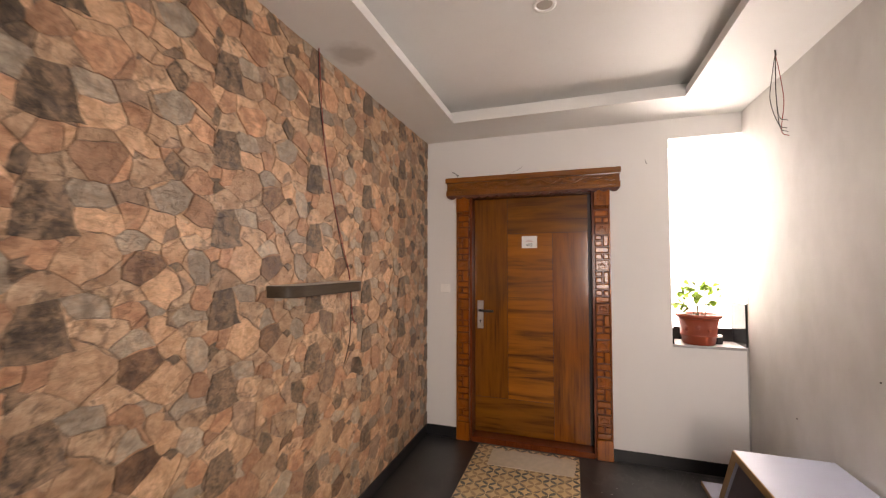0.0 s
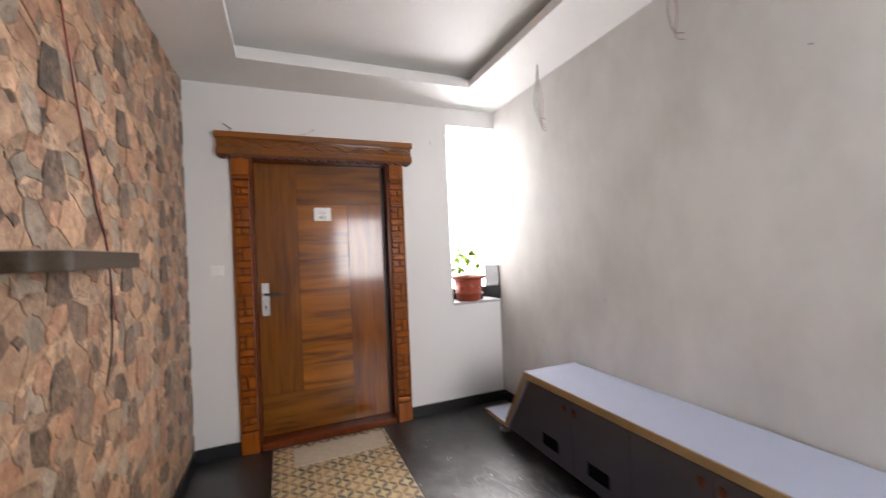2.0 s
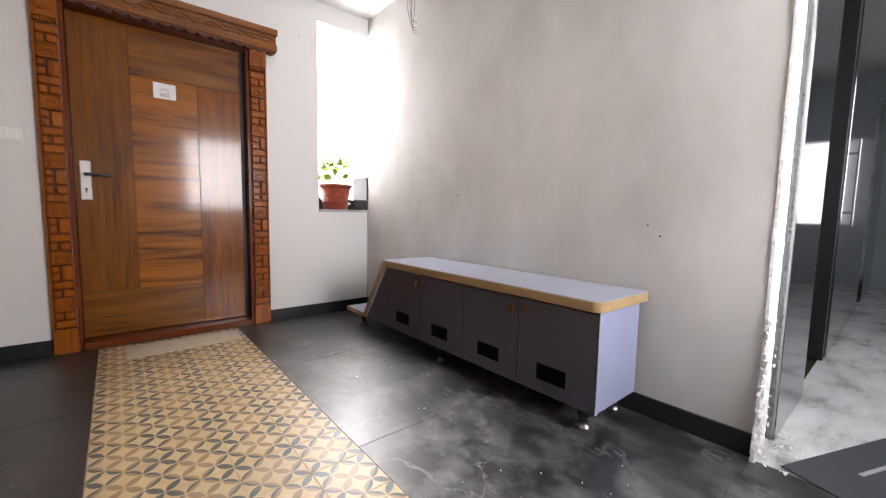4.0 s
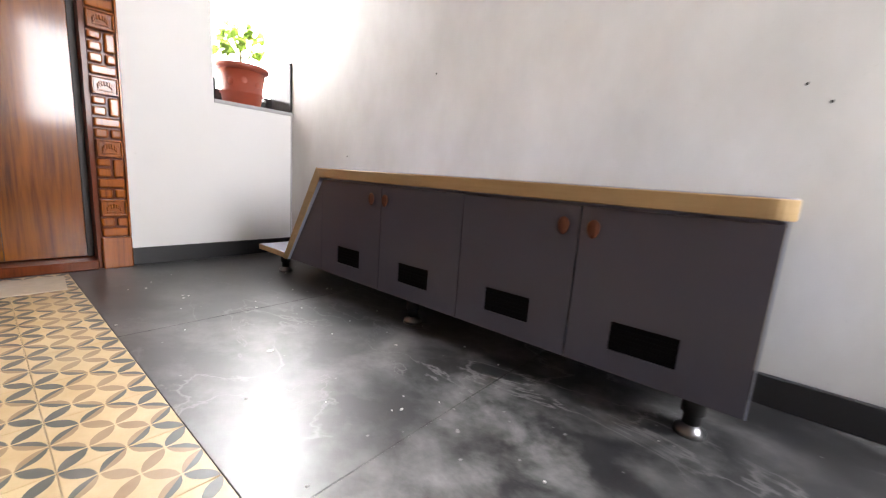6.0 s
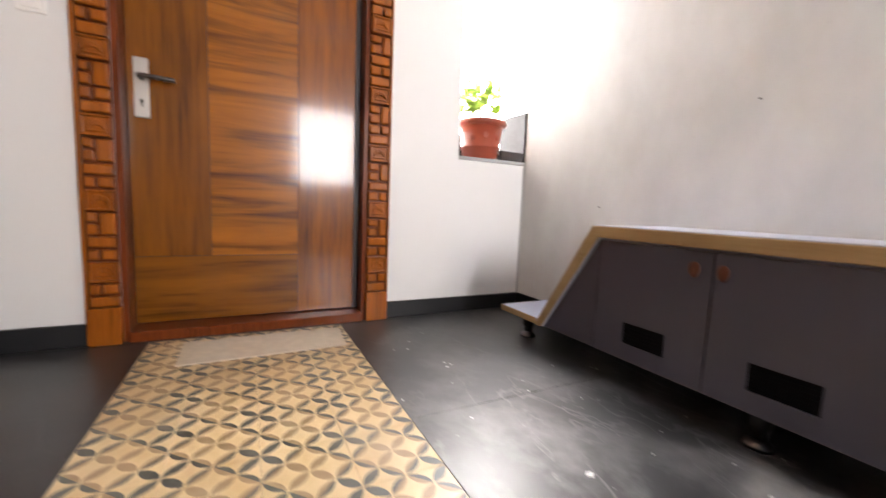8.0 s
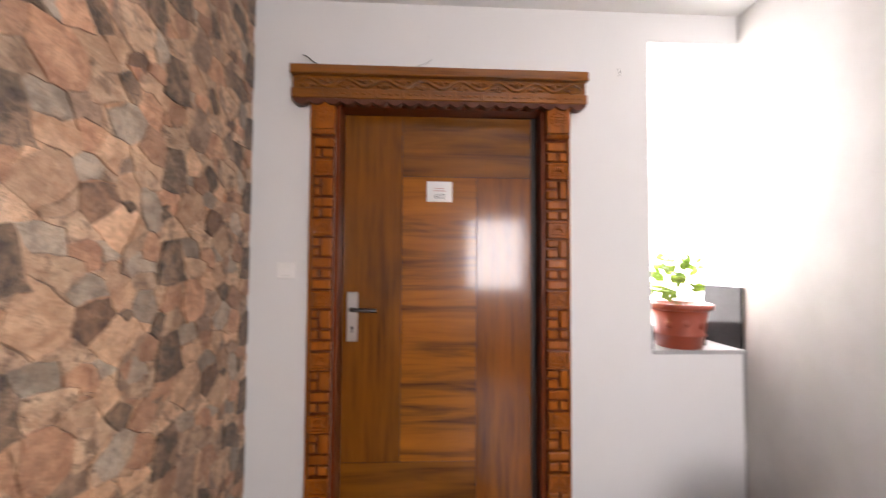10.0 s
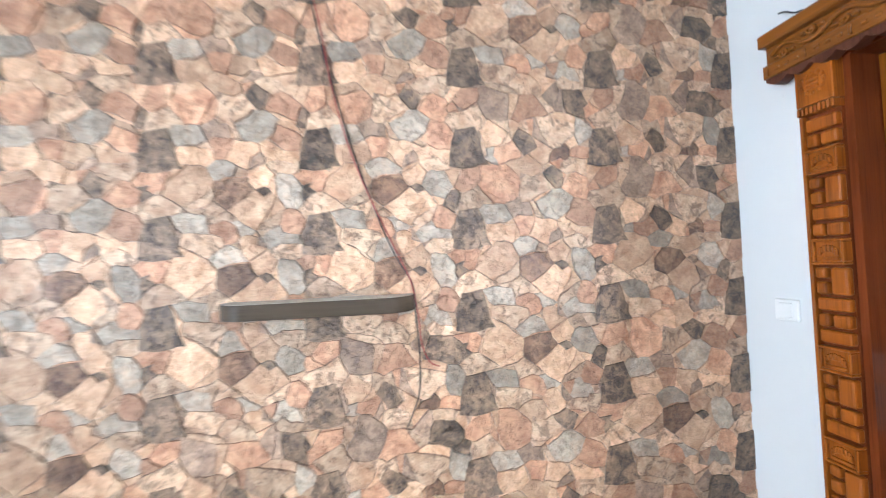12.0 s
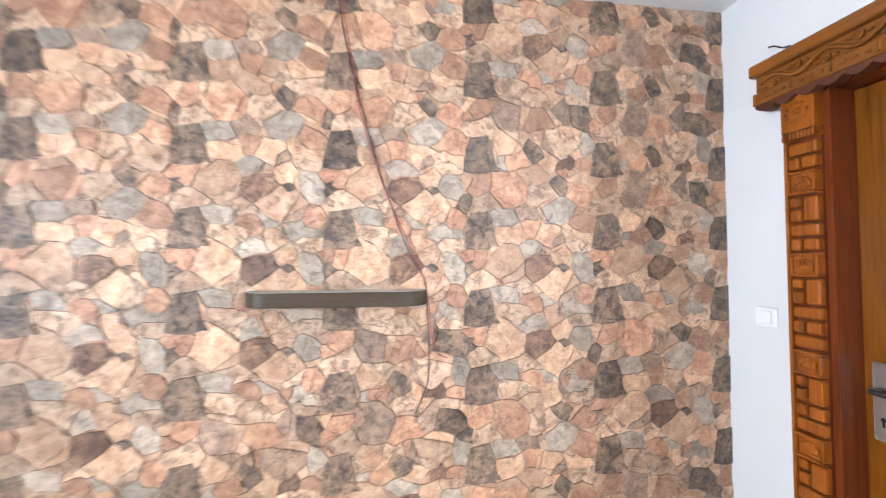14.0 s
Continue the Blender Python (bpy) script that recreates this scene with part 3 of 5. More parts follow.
# ---- door ----
def carved_post(parent, x0, x1, flip):
    """A post made of carved blocks: paired bricks, tall pairs and square rosettes, one above the other."""
    y = -0.032
    core = part("door_post", boxes(((x0 + 0.004, y + 0.020, 0), (x1 - 0.004, 0.0, 2.09))), FRAME_WOOD, parent)
    stile = (x0, x0 + 0.011) if not flip else (x1 - 0.009, x1)
    part("outer_stile", boxes(((stile[0], y - 0.004, 0.155), (stile[1], 0.0, 1.93), 0.002)), CARVED, core)
    part("plinth_block", boxes(((x0, y - 0.006, 0), (x1, 0.0, 0.155), 0.004)), CARVED, core)
    part("capital_block", capital(x0, x1, y, 1.93, 2.085), CARVED, core)
    z, g, i = 0.16, 0.0095, 0
    kinds = ["bar", "pair", "rose", "pair", "bar", "tall", "rose", "pair", "bar", "tall", "rose", "bar", "pair", "tall", "rose", "bar", "pair", "bar", "tall", "rose", "pair", "bar", "tall", "rose", "pair", "bar"]
    heights = {"bar": 0.048, "pair": 0.048, "rose": 0.092, "tall": 0.098}
    total = sum(heights[k] + g for k in kinds)
    f = (1.925 - z) / total
    w = x1 - x0
    for k in kinds:
        h = heights[k] * f
        a, b = (x0 + 0.015, x1 - 0.004) if not flip else (x0 + 0.005, x1 - 0.012)
        cut = a + (b - a) * (0.42 if not flip else 0.55)
        if k == "bar":
            cells = [(a, b, z, z + h)]
        elif k == "pair":
            cells = [(a, cut - g / 2, z, z + h), (cut + g / 2, b, z, z + h)]
        elif k == "tall":
            cells = [(a, cut - g / 2, z, z + h * 0.48), (a, cut - g / 2, z + h * 0.48 + g, z + h), (cut + g / 2, b, z, z + h)]
        else:
            cells = []
            rosette(core, a, b, y, z, h)
        for (p, q, r, s) in cells:
            d = 0.012 + 0.0015 * ((i * 7) % 3)
            part("carved_block", boxes(((p, y - d + 0.010, r), (q, y + 0.023, s), 0.008, 2)), CARVED, core)
            i += 1
        z += h + g * f


def capital(x0, x1, y, z0, z1):
    bm = boxes(((x0, y - 0.012, z0 + 0.028), (x1, 0.0, z1), 0.003))
    n = 9
    for i in range(n):
        a = x0 + (x1 - x0) * (i + 0.12) / n
        box(bm, (a, y - 0.014, z0), (a + (x1 - x0) * 0.76 / n, 0.0, z0 + 0.026), 0.003)
    cx, cz = (x0 + x1) / 2, z0 + 0.095
    for i in range(12):
        a = 2 * math.pi * i / 12
        box(bm, (cx + 0.036 * math.cos(a) - 0.006, y - 0.018, cz + 0.032 * math.sin(a) - 0.006),
            (cx + 0.036 * math.cos(a) + 0.006, y - 0.010, cz + 0.032 * math.sin(a) + 0.006), 0.003)
    for i in range(-1, 2):
        box(bm, (cx - 0.018, y - 0.017, cz + i * 0.013 - 0.004), (cx + 0.018, y - 0.010, cz + i * 0.013 + 0.004), 0.002)
    return bm


def rosette(parent, a, b, y, z, h):
    """A square block with a sunk field and a small carved lotus."""
    r = 0.009
    bm = boxes(((a, y - 0.012, z), (b, y + 0.023, z + r), 0.003), ((a, y - 0.012, z + h - r), (b, y + 0.023, z + h), 0.003),
               ((a, y - 0.012, z + r), (a + r, y + 0.023, z + h - r), 0.003), ((b - r, y - 0.012, z + r), (b, y + 0.023, z + h - r), 0.003),
               ((a + r, y - 0.002, z + r), (b - r, y + 0.023, z + h - r)))
    cx, base = (a + b) / 2, z + h * 0.3
    for i in range(-3, 4):
        t = i * 0.42
        px, pz = cx + 0.026 * math.sin(t), base + 0.02 * math.cos(t)
        box(bm, (px - 0.005, y - 0.011, pz - 0.004), (px + 0.005, y - 0.002, pz + 0.018), 0.003)
    box(bm, (cx - 0.03, y - 0.009, z + h * 0.2), (cx + 0.03, y - 0.002, z + h * 0.2 + 0.008), 0.002)
    part("carved_rosette", bm, CARVED, parent)


def carved_lintel(parent):
    x0, x1 = 0.2, 1.612
    bm = boxes(((x0, -0.078, 2.205), (x1, 0, 2.25), 0.004), ((x0 + 0.008, -0.050, 2.14), (x1 - 0.008, 0, 2.207)),
               ((x0 + 0.004, -0.066, 2.095), (x1 - 0.004, 0, 2.142), 0.003))
    lintel = part("carved_lintel", bm, LINTEL_WOOD, parent, "carved lintel with a vine band and scalloped edge")
    # scalloped lower edge
    n = 19
    pts = [(x0 + 0.01, 2.097)]
    for i in range(n * 6 + 1):
        u = i / (n * 6)
        pts.append((x0 + 0.01 + (x1 - x0 - 0.02) * u, 2.085 - 0.018 * abs(math.sin(math.pi * n * u))))
    pts.append((x1 - 0.01, 2.097))
    part("scalloped_edge", slab(pts[::-1], -0.06, -0.02, 1), KNOB_WOOD, lintel)
    # waving vine in relief with a rosette in each bend
    waves = 15
    line = [(x0 + 0.03 + (x1 - x0 - 0.06) * i / 240, -0.058, 2.172 + 0.018 * math.sin(2 * math.pi * waves / 2 * i / 240)) for i in range(241)]
    part("carved_vine", tube(line, 0.0072, 8), LINTEL_WOOD, lintel, smooth=True)
    for i in range(waves):
        cx = x0 + 0.03 + (x1 - x0 - 0.06) * (i + 0.5) / waves
        cz = 2.172 + (-0.013 if i % 2 == 0 else 0.013)
        part("vine_rosette", lathe([(0.0145, -0.049), (0.0145, -0.062), (0.010, -0.0625), (0.009, -0.059), (0.006, -0.059), (0.005, -0.064), (0.002, -0.0655)], (cx, 0, cz), 12, 1), LINTEL_WOOD, lintel)
        for s in (-1, 1):
            part("vine_leaf", boxes(((cx + s * 0.026 - 0.009, -0.0615, cz - 0.0055), (cx + s * 0.026 + 0.009, -0.049, cz + 0.0055), 0.003)), LINTEL_WOOD, lintel)
    k = 44
    for i in range(k):
        a = x0 + 0.02 + (x1 - x0 - 0.04) * i / k
        hgt = 0.030 if i % 4 == 0 else 0.010
        part("carved_dentil", boxes(((a, -0.0705, 2.118 - hgt / 2), (a + (0.008 if i % 4 == 0 else 0.016), -0.064, 2.118 + hgt / 2), 0.002)), LINTEL_WOOD, lintel)


def entrance_door():
    door = thing("door_1", (0, 0, 0), "closed varnished wooden entrance door in a carved surround", "door")
    door["kind"] = "structure"
    # jamb lining, stop and threshold
    lining = part("door_lining", boxes(((DX0, -0.004, 0), (DX0 + 0.022, 0.155, DTOP)), ((DX1 - 0.03, -0.004, 0), (DX1, 0.155, DTOP)), ((DX0 + 0.022, -0.004, DTOP - 0.022), (DX1 - 0.03, 0.155, DTOP))), FRAME_WOOD, door)
    part("threshold", boxes(((DX0 + 0.022, -0.034, 0), (DX1 - 0.03, 0.14, 0.045), 0.005)), FRAME_WOOD, door, "dusty red wood threshold")
    y = 0.088
    L, R, B, T = DX0 + 0.024, DX1 - 0.056, 0.05, DTOP - 0.026
    # near-black strip stands in for the shade in the gap beside the leaf
    part("gap_shade_strip", boxes(((R, 0.082, B), (DX1 - 0.03, 0.13, T))), GAP_DARK, door)
    leaf = part("door_leaf", boxes(((L, y + 0.003, B), (R, y + 0.045, T))), GAP_DARK, door)
    s1, s2, z1, z2, g = 0.716, 1.094, 0.347, 1.765, 0.0012
    for (a, b, c, d, m) in ((L, s1, z1, T, DOOR_V_DARK), (s1, s2, z1, z2, DOOR_H), (s1, R, z2, T, DOOR_H_DARK), (s2, R, B, z2, DOOR_V), (L, s2, B, z1, DOOR_H_DARK)):
        part("veneer_panel", boxes(((a + g, y, c + g), (b - g, y + 0.02, d - g), 0.0012)), m, leaf)
    plate = part("handle_plate", boxes(((0.449, y - 0.007, 0.937), (0.503, y, 1.182), 0.004)), STEEL, leaf, "satin steel lock plate")
    part("door_lever", tube(curve_points([(0.476, y - 0.006, 1.098), (0.476, y - 0.045, 1.098), (0.486, y - 0.056, 1.098), (0.53, y - 0.058, 1.097), (0.60, y - 0.054, 1.095)], 6), 0.0095, 10), DARK_STEEL, plate, smooth=True)
    part("keyhole", boxes(((0.470, y - 0.0085, 0.998), (0.482, y - 0.006, 1.012), 0.003), ((0.473, y - 0.0085, 0.982), (0.479, y - 0.006, 1.0)), ), BLACK_PLASTIC, plate)
    carved_post(door, 0.290, 0.402, False)
    carved_post(door, 1.416, 1.532, True)
    carved_lintel(door)


entrance_door()


def flat_text(name, words, size, m, mat, parent):
    cu = bpy.data.curves.new(name, "FONT")
    cu.body, cu.size, cu.extrude, cu.align_x, cu.align_y = words, size, 0.0004, "CENTER", "CENTER"
    tmp = bpy.data.objects.new(name, cu)
    scene.collection.objects.link(tmp)
    me = bpy.data.meshes.new_from_object(tmp.evaluated_get(bpy.context.evaluated_depsgraph_get()))
    bpy.data.objects.remove(tmp)
    me.materials.clear()
    me.materials.append(mat)
    ob = new(name, me)
    ob.matrix_world = m
    ob.parent = parent
    return ob


def number_sign():
    sign = thing("number_sign", (0.904, 0.086, 1.637), "white plastic door number sign reading 602", "sign")
    part("sign_plate", boxes(((-0.064, -0.005, 0), (0.064, 0.002, 0.104), 0.002)), SIGN_WHITE, sign)
    flat_text("sign_number", "602", 0.036, pose(0, -0.0055, 0.027, 90, 0, 0), INK, sign)
    for w, z in ((0.045, 0.066), (0.06, 0.054)):
        part("sign_line", boxes(((-w / 2, -0.0058, z), (w / 2, -0.004, z + 0.004))), INK_PALE, sign)


number_sign()


def light_switch():
    sw = thing("light_switch", (0.18, -0.001, 1.25), "white plastic rocker light switch on the wall", "switch")
    part("switch_plate", boxes(((-0.043, -0.009, 0), (0.043, 0.002, 0.076), 0.003)), WHITE_PLASTIC, sw)
    part("rocker", boxes(((-0.026, -0.013, 0.012), (0.026, -0.007, 0.064), 0.003)), WHITE_PLASTIC, sw)


light_switch()


def wall_wires():
    # loose wire ends above the lintel
    a = thing("loose_wire", (0.30, -0.004, 2.29), "short black wire stub from the wall", "wire")
    part("wire", tube(curve_points([(0, 0, 0), (-0.01, -0.02, -0.004), (-0.03, -0.03, 0.012), (-0.05, -0.035, 0.018)], 4), 0.003), BLACK_WIRE, a)
    part("wire_end", tube(curve_points([(0, 0, 0), (0.0, -0.025, -0.02), (0.004, -0.03, -0.038)], 4), 0.0025), BLACK_WIRE, a)
    b = thing("loose_wire", (0.71, -0.004, 2.26), "thin bare wire sticking up behind the lintel", "wire")
    part("wire", tube(curve_points([(0, -0.02, -0.012), (0.05, -0.012, 0.01), (0.12, -0.006, 0.04), (0.15, -0.004, 0.065)], 5), 0.0013), DARK_STEEL, b)
    c = thing("loose_wire", (1.80, -0.002, 2.27), "tiny wire stub on the white wall", "wire")
    part("wire", tube(curve_points([(0, 0, 0), (-0.008, -0.015, 0.012), (-0.012, -0.016, 0.03)], 4), 0.0016), DARK_STEEL, c)


wall_wires()


# ---- corner window with its plant ----
def window_trim():
    win = thing("window_1", (0, 0, 0), "unglazed corner window opening with granite lining", "window")
    win["kind"] = "structure"
    part("window_sill", boxes(((WX0 + 0.001, -0.012, WZ0 - 0.02), (WX1, TH, WZ0), 0.002)), SILL_STONE, win, "dusty grey stone sill")
    part("side_lining", boxes(((WX1 - 0.014, -0.002, WZ0), (WX1 - 0.001, TH, WZ0 + 0.308), 0.002)), GRANITE, win, "polished black granite side lining")
    part("side_lining", boxes(((WX0 + 0.001, 0.002, WZ0), (WX0 + 0.012, TH, WZ0 + 0.12), 0.002)), GRANITE, win)
    part("upstand", boxes(((WX0 + 0.013, TH - 0.03, WZ0), (WX1 - 0.015, TH, WZ0 + 0.10), 0.002)), GRANITE, win, "black granite upstand")


window_trim()


def leaf_mesh(size, rng):
    """A lobed compound leaf, lightly folded."""
    bm = bmesh.new()
    mid = bm.verts.new((0, 0, 0))
    rim = []
    n = 9
    for i in range(n):
        a = math.pi * (i / (n - 1) - 0.5) * 1.7
        r = size * (0.6 + 0.4 * math.cos(a)) * (1.0 if i % 2 == 0 else 0.72) * rng.uniform(0.85, 1.1)
        rim.append(bm.verts.new((r * math.cos(a), r * math.sin(a), size * rng.uniform(-0.12, 0.12) - 0.12 * abs(r * math.sin(a)))))
    for p, q in zip(rim, rim[1:]):
        bm.faces.new((mid, p, q))
    return bm


def potted_plant():
    z = WZ0
    cx, cy = 2.14, 0.085
    pot = thing("flower_pot", (cx, cy, z), "terracotta-coloured plastic flower pot on the sill", "flower pot")
    part("pot_body", lathe([(0.085, 0.0), (0.09, 0.004), (0.097, 0.05), (0.103, 0.055), (0.103, 0.062), (0.098, 0.066), (0.115, 0.165), (0.112, 0.165), (0.10, 0.16)], (0, 0, 0), 32), POT, pot, smooth=True)
    part("pot_rim", lathe([(0.113, 0.158), (0.128, 0.166), (0.132, 0.172), (0.132, 0.184), (0.128, 0.188), (0.115, 0.186), (0.108, 0.160)], (0, 0, 0), 32), POT, pot, smooth=True)
    part("soil", lathe([(0.01, 0.166), (0.109, 0.164), (0.104, 0.172), (0.05, 0.176), (0.005, 0.174)], (0, 0, 0), 24), SOIL, pot)
    for i, a in enumerate((-0.9, -0.3, 0.35)):
        part("flower_relief", lathe([(0.016, 0), (0.014, 0.003), (0.004, 0.005)], (0, 0, 0), 8, 1), POT, pot).matrix_local = pose(0.106 * math.sin(a), -0.106 * math.cos(a), 0.10 + 0.012 * (i % 2), 0, 0, math.degrees(a)) @ pose(0, 0, 0, 0, 0, 180)
    pot.scale = (1.16, 1.16, 1.19)
    plant = thing("potted_plant", (cx, cy, z + 0.205), "thin leafy green plant tied to stakes", "plant")
    rng = random.Random(5)
    part("plant_stake", tube([(0.0, 0, 0), (-0.012, 0.0, 0.14), (-0.02, 0.0, 0.255)], 0.0045, 6), STEM, plant, "bare wooden stake")
    part("plant_stake", tube([(0.05, 0.01, 0), (0.05, 0.01, 0.13), (0.052, 0.01, 0.21)], 0.004, 6), STEM, plant)
    ends = [(-0.115, -0.02, 0.10), (-0.14, -0.10, 0.085), (-0.07, 0.0, 0.19), (-0.05, 0.03, 0.22), (0.02, 0.0, 0.245), (0.06, 0.02, 0.21), (0.11, 0.02, 0.225), (0.185, 0.03, 0.185), (-0.10, 0.04, 0.15), (0.0, 0.05, 0.16), (0.08, -0.02, 0.12), (-0.03, -0.05, 0.13)]
    meshes = [mesh_of("leaf", leaf_mesh(0.036 + 0.007 * i, rng), LEAF) for i in range(4)]
    for e in ends:
        start = Vector((rng.uniform(-0.03, 0.05), rng.uniform(-0.02, 0.02), 0))
        e = Vector(e)
        mid = start.lerp(e, 0.55) + Vector((0, 0, 0.05))
        stem = part("stem", tube(curve_points([start, mid, e], 6), 0.0022, 5), STEM, plant)
        dense = 3 if e.x > 0.09 else 8
        for i in range(dense):
            lf = new("leaf", meshes[rng.randrange(4)])
            lf.parent = plant
            p = e + Vector((rng.uniform(-0.035, 0.035), rng.uniform(-0.03, 0.03), rng.uniform(-0.035, 0.025)))
            lf.matrix_local = pose(*p, rng.uniform(-60, 60), rng.uniform(-50, 50), rng.uniform(0, 360))


potted_plant()
jar = thing("glass_jar", (2.275, 0.12, WZ0), "small dusty jar with a pale lid", "jar")
part("jar_body", lathe([(0.028, 0), (0.03, 0.004), (0.03, 0.04), (0.024, 0.048)], seg=16), GRANITE, jar, smooth=True)
part("lid", lathe([(0.026, 0.048), (0.026, 0.062), (0.022, 0.064)], seg=16), STEEL, jar)


# ---- shoe cabinet ----
def shoe_cabinet():
    X0, X1 = 2.012, W - 0.016
    y_tip, y_end, z_top, z_bot, edge = -0.966, -2.545, 0.570, 0.117, 0.044
    cab = thing("shoe_cabinet", (0, 0, 0), "long low slate-grey shoe cabinet with a sloping end", "cabinet")
    toe0, toe1, tz = -0.425, -0.70, 0.145
    # body behind the doors, with the sloping end
    body = part("body", slab([(-0.70, z_bot), (-0.995, z_top - edge), (-2.53, z_top - edge), (-2.53, z_bot)], X0 + 0.02, X1 - 0.045, 0), CAB_END, cab, "blue-grey laminate carcass")
    part("side_panel", slab([(-0.725, z_bot), (-0.996, z_top - edge - 0.01), (-0.996, z_bot)], X0 + 0.002, X0 + 0.019, 0, 0.001), CAB_FRONT, cab, "slate triangular end panel")
    # worktop with a beige lipping and a rounded corner
    r = 0.045
    def outline(o):
        pts = [(X1, y_tip), (X1, y_end)]
        for i in range(7):
            a = math.pi / 2 * i / 6
            pts.append((X0 - 0.012 - o + r - r * math.sin(a), y_end - o + r - r * math.cos(a)))
        pts.append((X0 - 0.012 - o, y_tip))
        return pts
    part("worktop", slab(outline(-0.004)[::-1], z_top - edge, z_top, 2), CAB_TOP, cab, "pale blue-grey laminate top")
    part("edge_band", slab(outline(0)[::-1], z_top - edge + 0.0005, z_top - 0.0025, 2, 0.002), EDGE_BAND, cab, "beige wood-look edge band")
    # sloping board from the top to the toe shelf, then the toe shelf itself
    t = 0.034
    slope = [(y_tip, z_top - 0.001), (y_tip - 0.028, z_top - edge + 0.004), (toe1 - 0.02, tz - 0.03), (toe1 + 0.02, tz - 0.03)]
    part("sloping_end", slab(slope, X0 - 0.008, X1, 0), CAB_TOP, cab)
    part("edge_band", slab(slope, X0 - 0.0125, X0 - 0.008, 0), EDGE_BAND, cab)
    part("toe_shelf", boxes(((X0 - 0.008, toe1, tz - 0.028), (X1, toe0, tz), 0.002)), CAB_TOP, cab)
    part("edge_band", boxes(((X0 - 0.0125, toe1 + 0.016, tz - 0.028), (X0 - 0.008, toe0 - 0.001, tz - 0.001), 0.001), ((X0 - 0.012, toe0, tz - 0.028), (X1, toe0 + 0.003, tz - 0.001), 0.001)), EDGE_BAND, cab)
    seams = [-0.998, -1.387, -1.772, -2.143, -2.532]
    knobs = [-1.34, -1.416, -2.103, -2.18]
    vents = [-1.118, -1.494, -1.88, -2.25]
    for i in range(4):
        a, b = seams[i + 1], seams[i]
        v1 = vents[i]
        v0 = v1 - 0.148
        za, zb, zc, zd = z_bot, 0.174, 0.247, z_top - edge - 0.008
        g = 0.0018
        door = part("cabinet_door", boxes(
            ((X0, a + g, zc), (X0 + 0.018, b - g, zd)), ((X0, a + g, za), (X0 + 0.018, b - g, zb)),
            ((X0, a + g, zb), (X0 + 0.018, v0, zc)), ((X0, v1, zb), (X0 + 0.018, b - g, zc))), CAB_FRONT, cab, "slate laminate door with a vent slot")
        part("vent_grille", boxes(((X0 + 0.005, v0, zb), (X0 + 0.009, v1, zc)), *[((X0 + 0.002, v0, zb + 0.006 + 0.012 * k), (X0 + 0.006, v1, zb + 0.010 + 0.012 * k)) for k in range(6)]), VENT_BLACK, door, "black vent grille")
        knob = lathe([(0.006, 0.0), (0.006, -0.006), (0.017, -0.008), (0.018, -0.011), (0.014, -0.014), (0.005, -0.016)], (0, 0, 0), 14, 0)
        for v in knob.verts:
            v.co.z *= 1.5 if v.co.z < 0 else 1.1
            v.co.y *= 0.92
        part("knob", knob, KNOB_WOOD, door, "carved brown wooden leaf knob", True).matrix_local = pose(X0, knobs[i], 0.468)
    part("end_edge", boxes(((X0 + 0.0, -2.5355, z_bot), (X0 + 0.019, -2.5325, z_top - edge))), CAB_TOP, cab)
    for x, y in ((2.10, -2.44), (2.355, -2.44), (2.10, -1.50), (2.355, -1.50), (2.10, -0.52), (2.355, -0.52)):
        top = z_bot if y < -0.7 else tz - 0.028
        leg = part("leg", lathe([(0.026, top), (0.026, 0.055), (0.019, 0.05), (0.019, 0.014)], (x, y, 0), 16), BLACK_PLASTIC, cab, "", True)
        part("foot", lathe([(0.020, 0.026), (0.024, 0.02), (0.034, 0.012), (0.036, 0.0)], (x, y, 0), 18), CHROME, leg, "chrome levelling foot", True)


shoe_cabinet()


# ---- stone wall: shelf and wires ----
def wall_shelf():
    sh = thing("wall_shelf", (0, 0, 0), "dark brown floating shelf on the stone wall", "shelf")
    d, y0, y1, z0, z1, r = 0.135, -1.955, -1.312, 1.347, 1.398, 0.10

    def outline(k):
        pts = [(0.002, y1 - k), (0.002, y0 + k)]
        for cy, s in ((y0 + r, -1), (y1 - r, 1)):
            arc = [math.pi / 2 * i / 22 for i in range(23)]
            if s > 0:
                arc = arc[::-1]
            pts += [(d - k - r + r * math.sin(a), cy + s * (r - k) * math.cos(a)) for a in arc]
        return pts
    part("board", slab(outline(0), z0, z1, 2, 0.002), SHELF, sh)
    # thin top face, much paler than the board below
    part("top_face", slab(outline(0.004), z1, z1 + 0.0015, 2), SHELF_TOP, sh, "pale top face")


wall_shelf()


def hanging_wires():
    w = thing("hanging_wire", (0, 0, 0), "thin black and red wires hanging down the stone wall", "wire")
    up = [(0.03, -1.655, 2.60), (0.014, -1.62, 2.36), (0.012, -1.56, 2.107), (0.014, -1.489, 1.852), (0.014, -1.39, 1.574), (0.014, -1.322, 1.449)]
    low = [(0.014, -1.308, 1.38), (0.02, -1.308, 1.33), (0.018, -1.30, 1.20), (0.015, -1.305, 1.05), (0.012, -1.35, 0.93)]
    full = up + low
    part("black_wire", tube(curve_points(full, 10), 0.0026, 6), BLACK_WIRE, w, "black wire")
    red = [(p[0] + 0.003, p[1] + 0.012 * math.sin(i * 1.9), p[2]) for i, p in enumerate(up)] + [(0.018, -1.30, 1.33), (0.02, -1.29, 1.22), (0.02, -1.265, 1.155), (0.02, -1.23, 1.135)]
    part("red_wire", tube(curve_points(red, 10), 0.0022, 6), RED_WIRE, w, "red wire")


hanging_wires()


